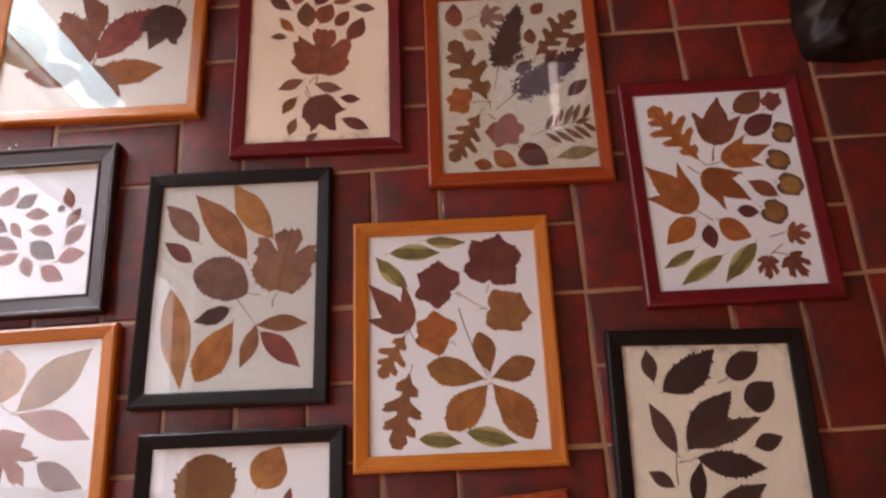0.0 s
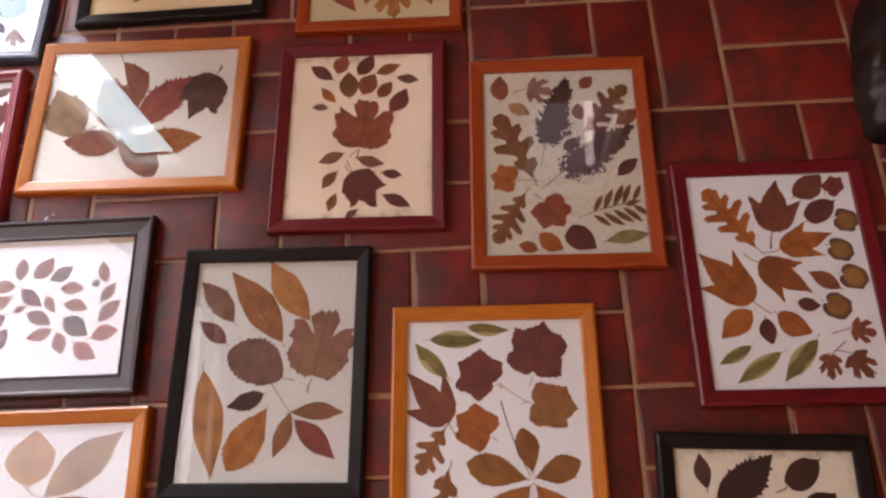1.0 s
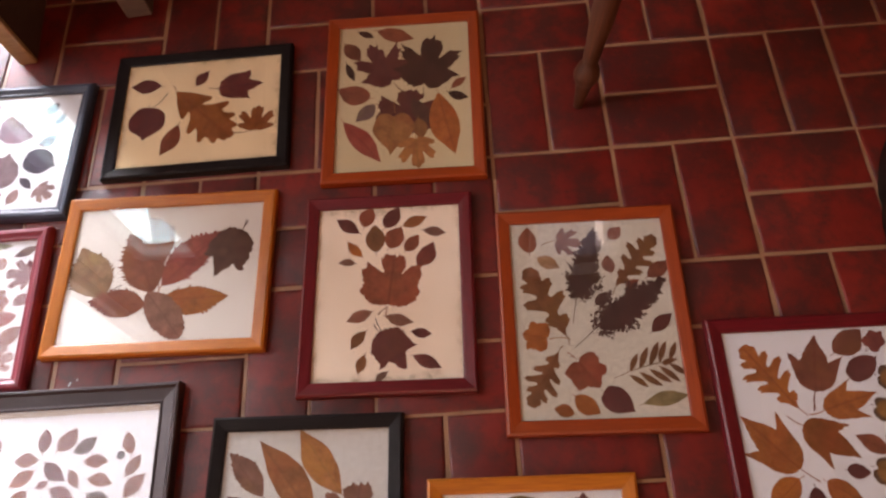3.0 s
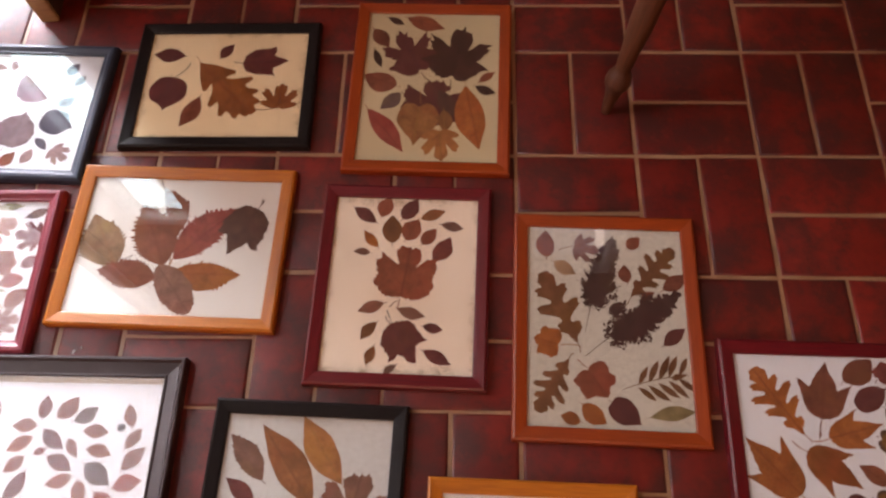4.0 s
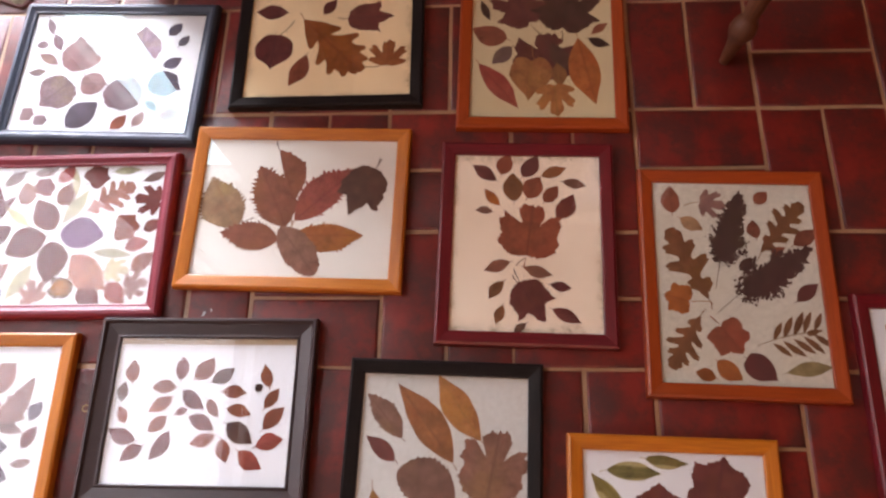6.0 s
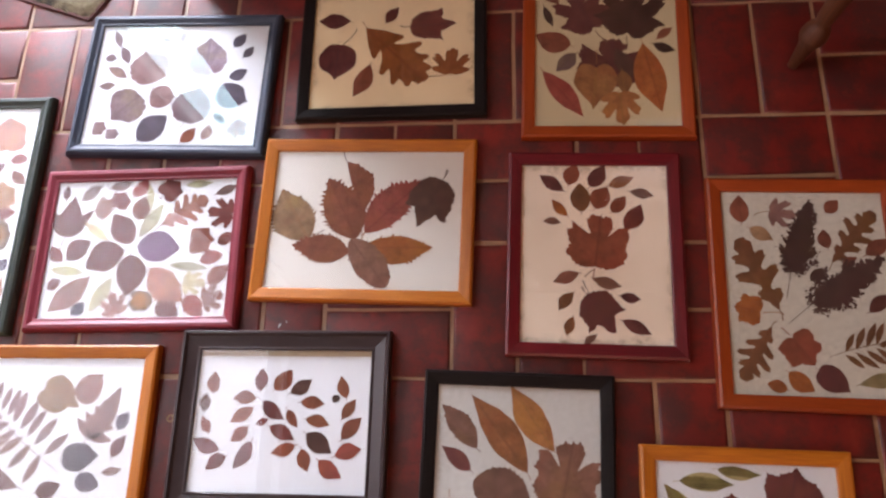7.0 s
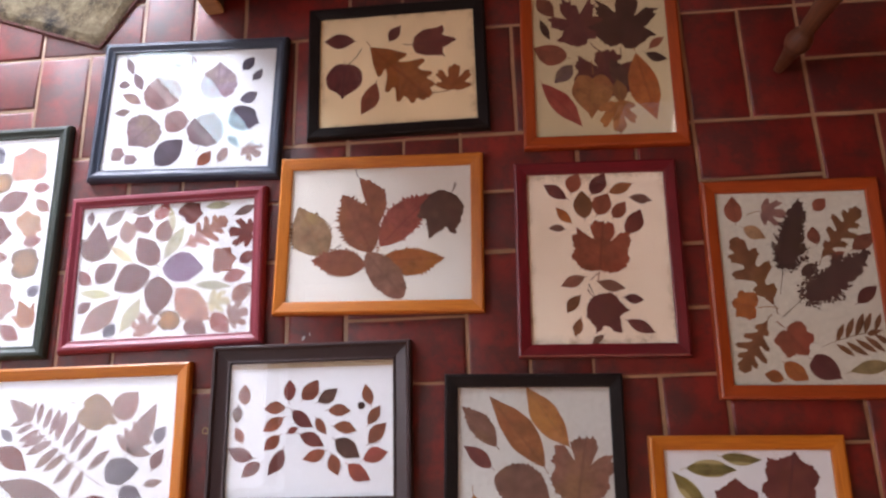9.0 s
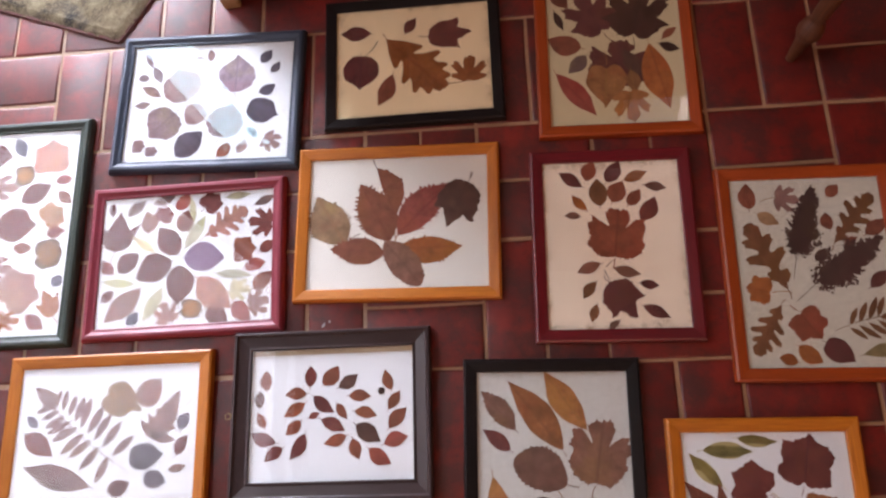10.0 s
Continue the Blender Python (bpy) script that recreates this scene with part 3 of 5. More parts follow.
HEARTED = ((0, 0.66), (8, 0.55), (20, 0.45), (48, 0.44), (85, 0.48), (120, 0.53), (148, 0.54), (166, 0.48), (180, 0.38))
BUTTON = ((0, 0.50), (22, 0.46), (42, 0.51), (62, 0.49), (84, 0.455), (108, 0.50), (138, 0.51), (160, 0.46), (172, 0.38), (180, 0.33))
ROUNDED = ((0, 0.61), (8, 0.52), (30, 0.48), (60, 0.49), (90, 0.50), (120, 0.50), (150, 0.48), (180, 0.44))
HAW = ((0, 1.0), (7, 0.90), (12, 0.94), (17, 0.80), (24, 0.50), (31, 0.82), (38, 0.95), (44, 0.84), (50, 0.88), (57, 0.50), (67, 0.62), (76, 0.70), (84, 0.56), (112, 0.20))


def haw_outline(width, rng):
    """A wedge-based leaf of three lobes, each notched at its end."""
    halves = [[(r * rng.uniform(0.94, 1.04) * math.cos(radians(d)), s * r * math.sin(radians(d + rng.uniform(-2, 2)))) for d, r in HAW] for s in (1, -1)]
    pts = halves[0] + [(0.0, 0.0)] + halves[1][:0:-1]
    span = max(y for _, y in pts) - min(y for _, y in pts)
    return rounded([(x, y * width / span) for x, y in pts], 2)


def oak_outline(width, rng, lobes=4):
    """Rounded lobes that point forwards from a broad middle."""
    halves = []
    for s in (1, -1):
        row = [(0.05, 0.025 * s), (0.12, 0.055 * s)]
        shift = 0.025 * s + rng.uniform(-0.012, 0.012)
        gap = 0.74 / lobes
        for k in range(lobes):
            at = 0.10 + gap * k + shift
            reach = width / 2 * ((0.46, 0.86, 1.0, 0.70), (0.55, 1.0, 0.80, 0.6))[lobes == 3][k] * rng.uniform(0.9, 1.05)
            thin = width * (0.09, 0.125, 0.14, 0.12)[k]
            lean = reach * 0.34
            row += [(at + gap * 0.02, s * thin), (at + gap * 0.06 + lean, s * reach * 0.80), (at + gap * 0.16 + lean, s * reach * 0.98), (at + gap * 0.30 + lean, s * reach * rng.uniform(0.84, 0.95)), (at + gap * 0.46 + lean, s * reach * 1.02), (at + gap * 0.55 + lean, s * reach * 0.72), (at + gap * 0.70 + lean * 0.3, s * (thin * 0.8 + reach * 0.14))]
        row += [(0.90, s * width * 0.22), (0.95, s * width * 0.14), (0.985, s * width * 0.13)]
        halves.append(row)
    return rounded([(0.0, 0.0)] + halves[0] + [(1.0, 0.0)] + halves[1][::-1], 2)


def jagged_oak(width, rng):
    """A wedge that ends in one pair of lobes, a waist, then a broad body of forward lobes that shrink to the tip."""
    lobes = ((0.27, 0.56, 0.37, 0.72, 0.39, 0.60, 0.36, 0.26), (0.46, 0.50, 0.56, 0.96, 0.61, 0.92, 0.605, 0.60), (0.68, 0.68, 0.76, 0.90, 0.80, 0.84, 0.785, 0.58), (0.83, 0.56, 0.885, 0.60, 0.915, 0.52, 0.895, 0.32), (0.93, 0.30, 0.97, 0.26, 0.99, 0.18, 0.985, 0.08))
    halves = []
    for s in (1, -1):
        row = [(0.07, 0.16), (0.17, 0.40)]
        for lobe in lobes:
            off, grow = 0.015 * s + rng.uniform(-0.012, 0.012), rng.uniform(0.9, 1.05)
            row += [(lobe[k] + off, lobe[k + 1] * grow) for k in (0, 2, 4, 6)]
        halves.append([(u, s * v * width / 2) for u, v in row])
    return rounded([(0.0, 0.0)] + halves[0] + [(1.0, 0.0)] + halves[1][::-1], 2, 0.35)


def blade(bm, outline, length, m, z, box_half, flip=1):
    """A thin blade from an outline in leaf units, laid at m and kept inside the sheet."""
    layer = bm.loops.layers.uv.verify()
    widest = max(abs(v) for _, v in outline) or 1
    upper, uvs = [], []
    for u, v in outline:
        c = m @ Vector((u * length, v * length * flip, 0))
        upper.append(bm.verts.new((max(-box_half[0], min(box_half[0], c.x)), max(-box_half[1], min(box_half[1], c.y)), z)))
        uvs.append((u, 0.5 + 0.5 * v / widest))
    lower = [bm.verts.new((v.co.x, v.co.y, z - 0.0004)) for v in upper]
    faces = [bm.faces.new(upper)]
    for k in range(len(upper)):
        j = (k + 1) % len(upper)
        faces.append(bm.faces.new((upper[k], lower[k], lower[j], upper[j])))
    at = {v: uv for v, uv in zip(upper, uvs)} | {v: uv for v, uv in zip(lower, uvs)}
    for f in faces:
        for loop in f.loops:
            loop[layer].uv = at[loop.vert]


def stalk(bm, start, end, width, z, box_half, bend=0.1):
    a, b = Vector(start), Vector(end)
    side = Vector((-(b - a).y, (b - a).x)).normalized()
    left, right = [], []
    for k in range(9):
        f = k / 8
        c = a.lerp(b, f) + side * bend * (b - a).length * math.sin(math.pi * f)
        w = width * (0.6 + 0.5 * f)
        for row, s in ((left, 1), (right, -1)):
            p = c + side * s * w / 2
            row.append((max(-box_half[0], min(box_half[0], p.x)), max(-box_half[1], min(box_half[1], p.y))))
    verts = [bm.verts.new((x, y, z)) for x, y in left + right[::-1]]
    low = [bm.verts.new((v.co.x, v.co.y, z - 0.0004)) for v in verts]
    bm.faces.new(verts)
    for k in range(len(verts)):
        j = (k + 1) % len(verts)
        bm.faces.new((verts[k], low[k], low[j], verts[j]))


KINDS = {"ov": "leaf", "el": "leaf", "rd": "round_leaf", "se": "toothed_leaf", "va": "edged_leaf", "sp": "round_leaf", "mp": "maple_leaf", "ac": "maple_leaf", "ad": "maple_leaf", "iv": "ivy_leaf", "tr": "lobed_leaf", "ok": "oak_leaf", "pn": "compound_leaf", "fe": "fern_frond", "pl": "flower_plume", "st": "stalk", "sy": "maple_leaf", "a3": "three_pointed_leaf", "he": "heart_shaped_leaf", "ot": "oak_leaf", "ch": "chestnut_leaflet", "rs": "leaf", "em": "toothed_leaf", "hf": "folded_leaf", "bl": "round_leaf", "ff": "feathery_leaf"}
SHEETS = {}


def leaf(sheet, kind, x, y, turn, length, width, material):
    """One pressed leaf: stalk end x, y and length in mm on the sheet, turn in degrees, width as a share of the length."""
    count = SHEETS[sheet.name] = SHEETS.get(sheet.name, 0) + 1
    rng = random.Random(f"{sheet.name}{count}")
    span = sheet["opening"]
    half = (span[0] / 2 + 0.002, span[1] / 2 + 0.002)
    x, y, length = x / 1000, y / 1000, length / 1000
    z = 0.0083 + 0.000014 * count
    width *= {"el": 0.86, "ov": 1.0, "iv": 0.93, "ok": 0.9, "ch": 0.9, "va": 0.92}.get(kind, 1.0)
    if kind == "iv":
        length *= 1.04
    # the mesh is laid out round the leaf's stalk end, so that its grain runs along it
    turn_m = Matrix.Rotation(radians(turn), 4, "Z")
    m = Matrix.Translation((x, y, 0)) @ turn_m
    bm = bmesh.new()

    def back_stalk(share, thick=0.0011):
        end = m @ Vector((-share * length, rng.uniform(-0.3, 0.3) * share * length, 0))
        stalk(bm, (m @ Vector((0.02 * length, 0, 0))).xy, end.xy, thick, z, half, rng.uniform(-0.12, 0.12))

    if kind == "st":
        end = m @ Vector((length, 0, 0))
        stalk(bm, (x, y), end.xy, 0.0016, z, half, rng.uniform(-0.07, 0.07))
    elif kind in ("ov", "va"):
        blade(bm, simple_outline(width, rng.uniform(0.42, 0.48), 0.0, rng, point=0.80 if width > 0.6 else 1.0, tip=0.38 if kind == "va" else 0.22), length, m, z, half)
        back_stalk(0.12)
    elif kind == "el":
        blade(bm, simple_outline(width, rng.uniform(0.45, 0.52), 0.0, rng, point=1.08, tip=0.25), length, m, z, half)
        back_stalk(0.08)
    elif kind == "rd":
        blade(bm, round_about(ROUNDED, width, rng, 0.004, 2), length, m, z, half)
        back_stalk(0.1)
    elif kind == "sp":
        blade(bm, round_about(BUTTON, width, rng, 0.016), length, m, z, half)
        back_stalk(0.1)
    elif kind == "bl":
        blade(bm, round_about(ROUNDED, width, rng, 0.019, 1), length, m, z, half)
        back_stalk(0.16, 0.0014)
    elif kind == "he":
        blade(bm, round_about(HEARTED, width, rng, 0.004, 1), length, m, z, half)
        back_stalk(0.3, 0.0013)
    elif kind == "se":
        blade(bm, simple_outline(width * 0.96, rng.uniform(0.40, 0.48), 0.055, rng, point=0.9, teeth=max(7, round(length / 0.0072)), tip=0.4), length, m, z, half)
        back_stalk(0.08, 0.0014)
    elif kind == "em":
        blade(bm, simple_outline(width * 0.86, rng.uniform(0.42, 0.47), 0.072, rng, point=0.95, teeth=max(9, round(length / 0.0066)), tip=0.3), length, m, z, half)
        back_stalk(0.05, 0.0014)
    elif kind == "hf":
        # folded along its rib, so that one side alone shows
        outline = simple_outline(width, 0.52, 0.04, rng, point=0.85, teeth=11, tip=0.2)
        blade(bm, [(u, v if v < 0 else v * 0.16) for u, v in outline], length, m, z, half)
    elif kind == "ch":
        blade(bm, simple_outline(width * 0.97, rng.uniform(0.56, 0.61), 0.045, rng, point=0.86, teeth=max(7, round(length / 0.0068))), length, m, z, half)
        back_stalk(0.04, 0.0014)
    elif kind == "rs":
        blade(bm, simple_outline(width * 0.98, rng.uniform(0.5, 0.54), 0.035, rng, point=0.62, teeth=max(10, round(length / 0.0075))), length, m, z, half)
        back_stalk(0.2, 0.0014)
    elif kind == "mp":
        blade(bm, round_about(MAPLE, width, rng, 0.019, 0, 0.22), length, m, z, half)
        back_stalk(0.2, 0.0018)
    elif kind == "sy":
        blade(bm, round_about(SYCAMORE, width, rng, 0.019, 0, 0.3), length, m, z, half)
        back_stalk(0.2, 0.002)
    elif kind == "a3":
        blade(bm, round_about(POINTED, width, rng, 0.015, 0, 0.25), length, m, z, half)
        back_stalk(0.2, 0.0016)
    elif kind in ("ac", "ad"):
        outline = [(0, 0), (0.04, -0.22), (0.14, -0.38), (0.30, -0.48), (0.63, -0.60), (0.52, -0.42), (0.43, -0.28), (0.60, -0.24), (0.80, -0.12), (1.0, 0.0), (0.80, 0.12), (0.60, 0.24), (0.44, 0.28), (0.50, 0.42), (0.58, 0.60), (0.30, 0.48), (0.14, 0.38), (0.04, 0.22)] if kind == "ad" else [(0, 0), (0.02, -0.12), (0.09, -0.25), (0.21, -0.34), (0.36, -0.385), (0.52, -0.44), (0.70, -0.51), (0.60, -0.36), (0.53, -0.245), (0.62, -0.22), (0.74, -0.15), (0.87, -0.06), (1.0, 0.0), (0.86, 0.07), (0.73, 0.16), (0.60, 0.22), (0.51, 0.255), (0.57, 0.37), (0.63, 0.50), (0.48, 0.43), (0.34, 0.38), (0.20, 0.33), (0.09, 0.25), (0.02, 0.12)]
        fine = []
        for (u0, v0), (u1, v1) in zip(outline, outline[1:] + outline[:1]):
            for k in range(3):
                f, j = k / 3, 0.012 if k else 0.0
                fine.append((u0 + (u1 - u0) * f + rng.uniform(-j, j), (v0 + (v1 - v0) * f + rng.uniform(-j, j)) * width))
        blade(bm, fine, length, m, z, half)
        back_stalk(0.28, 0.0016)
    elif kind == "iv":
        blade(bm, round_about(IVY, width, rng, 0.018, 0, 0.25), length, m, z, half)
        back_stalk(0.15, 0.0013)
    elif kind == "tr":
        blade(bm, haw_outline(width, rng), length, m, z, half)
        back_stalk(0.12, 0.0011)
    elif kind == "ok":
        blade(bm, oak_outline(width, rng, rng.choice((3, 4))), length, m, z, half)
        back_stalk(0.12, 0.0014)
    elif kind == "ot":
        blade(bm, jagged_oak(width, rng), length, m, z, half)
        back_stalk(0.1, 0.0016)
    elif kind == "ff":
        blade(bm, simple_outline(0.40, 0.40, 0.01, rng, 20), length, m, z, half)
        for k in range(4):
            for s in (-1, 1):
                c = m @ Vector((length * (0.04 + 0.15 * k), 0, 0))
                lean = Matrix.Translation(c) @ turn_m @ Matrix.Rotation(radians(s * (66 - 8 * k) + rng.uniform(-5, 5)), 4, "Z")
                blade(bm, simple_outline(0.40, 0.42, 0.02, rng, 14), length * width * (0.58 - 0.08 * k), lean, z + 0.00001 * k, half)
        back_stalk(0.2, 0.0013)
    elif kind == "pl":
        # a spike of dry florets on short side sprigs, bare at the foot, thick in the middle and thinning to the tip
        stalk(bm, (x, y), (m @ Vector((length * 0.97, 0, 0))).xy, 0.0015, z, half, 0.03)
        core = simple_outline(width * 0.62 / 0.72, 0.36, 0.16, rng, point=0.85, teeth=15)
        blade(bm, core, length * 0.72, m @ Matrix.Translation((length * 0.27, 0, 0)), z + 0.00005, half)
        sprigs = 34
        for k in range(sprigs):
            f = k / (sprigs - 1)
            root = 0.20 + 0.78 * f
            reach = length * width * (0.80 * math.sin(math.pi * (0.16 + 0.84 * f) ** 0.72) ** 0.9 * (1 - 0.30 * f) * rng.uniform(0.6, 1.15) + 0.06)
            s = (1, -1)[k % 2]
            lean = Matrix.Translation(m @ Vector((length * root, 0, 0))) @ turn_m @ Matrix.Rotation(radians(s * rng.uniform(22, 50)), 4, "Z")
            stalk(bm, lean.translation.xy, (lean @ Vector((reach, 0, 0))).xy, 0.0009, z + 0.00002, half, 0.06 * s)
            for j in range(max(12, round(reach / 0.0009))):
                g = rng.uniform(0.25 if f < 0.15 else 0.0, 1.05)
                c = lean @ Vector((reach * g, rng.gauss(0, 0.0026), 0))
                tuft = Matrix.Translation(c) @ Matrix.Rotation(rng.uniform(0, 6.3), 4, "Z")
                blade(bm, simple_outline(0.8, 0.5, 0.0, rng, 6, 0.7), rng.uniform(0.0024, 0.0056), tuft, z + 0.0001 + 0.000004 * k + 0.000002 * (j % 9), half)
    elif kind in ("pn", "fe"):
        pairs = 5 if kind == "pn" else 9
        stalk(bm, (x, y), (m @ Vector((length * 0.96, 0, 0))).xy, 0.0014, z, half, 0.04)
        for k in range(pairs):
            f = (k + 0.8) / (pairs + 0.4)
            if kind == "pn":
                at, reach, open_to, fat = 0.12 + 0.84 * f, width * length * 0.46 * (0.75 + 0.3 * math.sin(math.pi * f)), 52, 0.26
            else:
                g = k / (pairs - 1)
                at, reach, open_to, fat = 0.195 + 0.59 * g ** 0.85, length * width * (0.44 - 0.17 * max(0.0, 2 * g - 1)), 102 - 44 * g ** 0.5, 0.30
            for s in (-1, 1):
                c = m @ Vector((length * (at + 0.012 * s), s * 0.002, 0))
                lean = Matrix.Translation(c) @ turn_m @ Matrix.Rotation(radians(s * open_to + rng.uniform(-5, 5)), 4, "Z")
                blade(bm, simple_outline(fat, 0.5, 0.015, rng, 16), reach * rng.uniform(0.92, 1.06), lean, z + 0.00001 * k, half)
        tipm = Matrix.Translation(m @ Vector((length * 0.76, 0, 0))) @ turn_m
        blade(bm, simple_outline(0.36 if kind == "pn" else 0.46, 0.3, 0.05, rng, teeth=4), length * 0.24, tipm, z + 0.0003, half)
    name = KINDS[kind]
    bmesh.ops.transform(bm, matrix=(Matrix.Translation((x, y, z)) @ turn_m).inverted(), verts=bm.verts)
    bmesh.ops.recalc_face_normals(bm, faces=bm.faces)
    return part(name, bm, SPOT if kind == "sp" else material, MOUNTS[sheet.name], m=Matrix.Translation((x, y, z)) @ turn_m)


# leaves of the central picture
leaf(central, "va", -68, 80, 133, 71, 0.38, GR)
leaf(central, "va", -94, 136, -2, 78, 0.38, GR)
leaf(central, "va", -38, 154, -5, 62, 0.34, GR)
leaf(central, "iv", 54, 79, 77, 81, 1.08, PU)
leaf(central, "iv", 2, 68, 148, 63, 1.13, PU)
leaf(central, "iv", 48, 42, -8, 67, 1.0, OC)
leaf(central, "iv", -5, -4, 151, 57, 1.08, OR)
leaf(central, "ad", -66, 16, 130, 95, 0.68, RU)
leaf(central, "ok", -73, 8, -121, 72, 0.71, BR)
leaf(central, "ok", -68, -48, -101, 109, 0.63, BR)
leaf(central, "ch", 48, -53, 102, 62, 0.58, CH)
leaf(central, "ch", 51, -60, 19, 67, 0.61, CH)
leaf(central, "ch", 41, -62, 165, 87, 0.52, CH)
leaf(central, "ch", 44, -70, -134, 85, 0.63, CH)
leaf(central, "ch", 51, -69, -57, 94, 0.57, CH)
leaf(central, "st", 45, -58, 110, 110, 1.01, DB)
leaf(central, "st", 52, 41, 147, 55, 1.00, GR)
leaf(central, "va", -57, -142, -8, 62, 0.39, GR)
leaf(central, "va", 11, -135, -14, 73, 0.41, GR)

# leaves of the birch picture
leaf(birch, "se", -61, 69, 131, 85, 0.41, MB)
leaf(birch, "el", 16, 37, 128, 143, 0.42, BR)
leaf(birch, "el", 56, 69, 125, 118, 0.45, OC)
leaf(birch, "ov", -70, 37, 143, 56, 0.43, PU)
leaf(birch, "rs", 20, -16, 155, 93, 0.69, MB)
leaf(birch, "sy", 65, -19, 80, 109, 0.95, MB)
leaf(birch, "el", -99, -4, -80, 157, 0.32, OC)
leaf(birch, "se", -6, -40, -161, 56, 0.45, DB)
leaf(birch, "ch", 1, -60, -120, 101, 0.56, CH)
leaf(birch, "el", 36, -67, 0, 78, 0.38, BR)
leaf(birch, "el", 36, -67, -109, 67, 0.42, BR)
leaf(birch, "el", 42, -77, -42, 83, 0.44, RD)
leaf(birch, "st", 36, -67, 127, 53, 0.89, TN)

# leaves of the redoak picture
leaf(redoak, "ok", -33, 46, 123, 117, 0.64, OR)
leaf(redoak, "ac", -4, 70, 79, 89, 0.91, RU)
leaf(redoak, "st", -4, 73, -106, 32, 1.0, RU)
leaf(redoak, "ov", 36, 128, 36, 58, 0.66, RU)
leaf(redoak, "iv", 86, 132, 43, 36, 0.83, RD)
leaf(redoak, "rd", 49, 89, 33, 58, 0.61, PU)
leaf(redoak, "sp", 89, 91, -18, 37, 1.03, OC)
leaf(redoak, "sp", 72, 46, -22, 39, 0.93, OC)
leaf(redoak, "sp", 81, 2, -18, 42, 0.93, OC)
leaf(redoak, "sp", 50, -39, -25, 41, 0.99, OC)
leaf(redoak, "ac", 2, 43, 16, 84, 0.70, OR)
leaf(redoak, "ac", -51, -38, 131, 105, 0.77, OR)
leaf(redoak, "ac", -33, 23, -35, 86, 0.81, OR)
leaf(redoak, "el", 78, -21, 147, 50, 0.59, RU)
leaf(redoak, "ov", 13, -41, -10, 32, 0.66, PU)
leaf(redoak, "ov", -55, -51, -140, 63, 0.55, OR)
leaf(redoak, "ov", -36, -63, -85, 39, 0.62, PU)
leaf(redoak, "ov", -18, -56, -35, 53, 0.64, OR)
leaf(redoak, "va", -63, -103, -152, 56, 0.38, GR)
leaf(redoak, "va", -23, -113, -147, 81, 0.32, GR)
leaf(redoak, "va", 31, -96, -133, 82, 0.35, GR)
leaf(redoak, "tr", 83, -81, -16, 34, 1.09, RU)
leaf(redoak, "tr", 44, -120, -98, 36, 0.92, RU)
leaf(redoak, "tr", 75, -120, -55, 41, 1.04, RU)
leaf(redoak, "st", 46, -118, 38, 30, 0.89, RU)
leaf(redoak, "st", 81, -80, -165, 29, 0.97, RU)
leaf(redoak, "st", 74, -118, 166, 23, 1.12, RU)

# leaves of the dark picture
leaf(dark, "el", -77, 111, 98, 48, 0.51, DB)
leaf(dark, "em", -65, 98, 37, 99, 0.50, BK)
leaf(dark, "rd", 29, 117, 37, 61, 0.61, BK)
leaf(dark, "rd", 53, 73, 45, 52, 0.79, BK)
leaf(dark, "el", -55, 12, 115, 78, 0.39, DB)
leaf(dark, "em", -39, 17, 49, 106, 0.47, BK)
leaf(dark, "em", -37, 20, 21, 112, 0.30, DB)
leaf(dark, "em", -28, 6, -9, 95, 0.39, BK)
leaf(dark, "ov", 53, 21, 17, 42, 0.57, BK)
leaf(dark, "st", -55, 14, -94, 43, 1.0, DB)
leaf(dark, "st", -33, 4, -172, 21, 1.0, DB)
leaf(dark, "st", 29, 117, -152, 18, 1.0, DB)
leaf(dark, "el", -63, -32, 148, 40, 0.61, DB)
leaf(dark, "el", -35, -62, 80, 65, 0.42, BK)
leaf(dark, "se", -11, -66, 27, 81, 0.39, BK)

# leaves of the oak picture
leaf(oak, "el", -81, 65, 177, 61, 0.58, PU)
leaf(oak, "rd", -100, 17, -94, 74, 0.95, PU)
leaf(oak, "st", -95, 15, 50, 42, 1.19, DB)
leaf(oak, "el", -40, -27, -114, 72, 0.52, RU)
leaf(oak, "el", -14, 59, 55, 40, 0.62, PU)
leaf(oak, "a3", 30, 49, 2, 87, 0.80, PU)
leaf(oak, "ot", -51, 49, -46, 161, 0.62, OR)
leaf(oak, "tr", 106, -51, 86, 52, 1.34, OR)
leaf(oak, "st", 106, -52, -175, 42, 1.20, RU)

# leaves of the pile picture
leaf(pile, "el", -89, 155, -28, 37, 0.45, BK)
leaf(pile, "el", -52, 154, -19, 77, 0.49, RU)
leaf(pile, "ov", -113, 126, -54, 53, 0.55, RU)
leaf(pile, "el", -109, 80, -69, 47, 0.35, BK)
leaf(pile, "mp", -17, 26, 117, 108, 0.95, PU)
leaf(pile, "mp", 36, 12, 79, 125, 1.02, BK)
leaf(pile, "ov", -62, -3, 160, 65, 0.70, RU)
leaf(pile, "sy", 3, -86, 84, 98, 1.22, PU)
leaf(pile, "ov", 46, -67, 117, 65, 0.5, DB)
leaf(pile, "ov", -53, -19, -134, 50, 0.60, GY)
leaf(pile, "he", -16, -40, -95, 90, 0.84, OC)
leaf(pile, "el", 64, 0, -78, 139, 0.46, OR)
leaf(pile, "ov", 27, -54, -85, 49, 0.5, OC)
leaf(pile, "el", -111, -54, -52, 115, 0.38, RD)
leaf(pile, "tr", 22, -99, -85, 61, 1.12, OC)
leaf(pile, "el", 88, 7, 39, 38, 0.50, RU)
leaf(pile, "el", 82, -1, -21, 41, 0.55, BK)
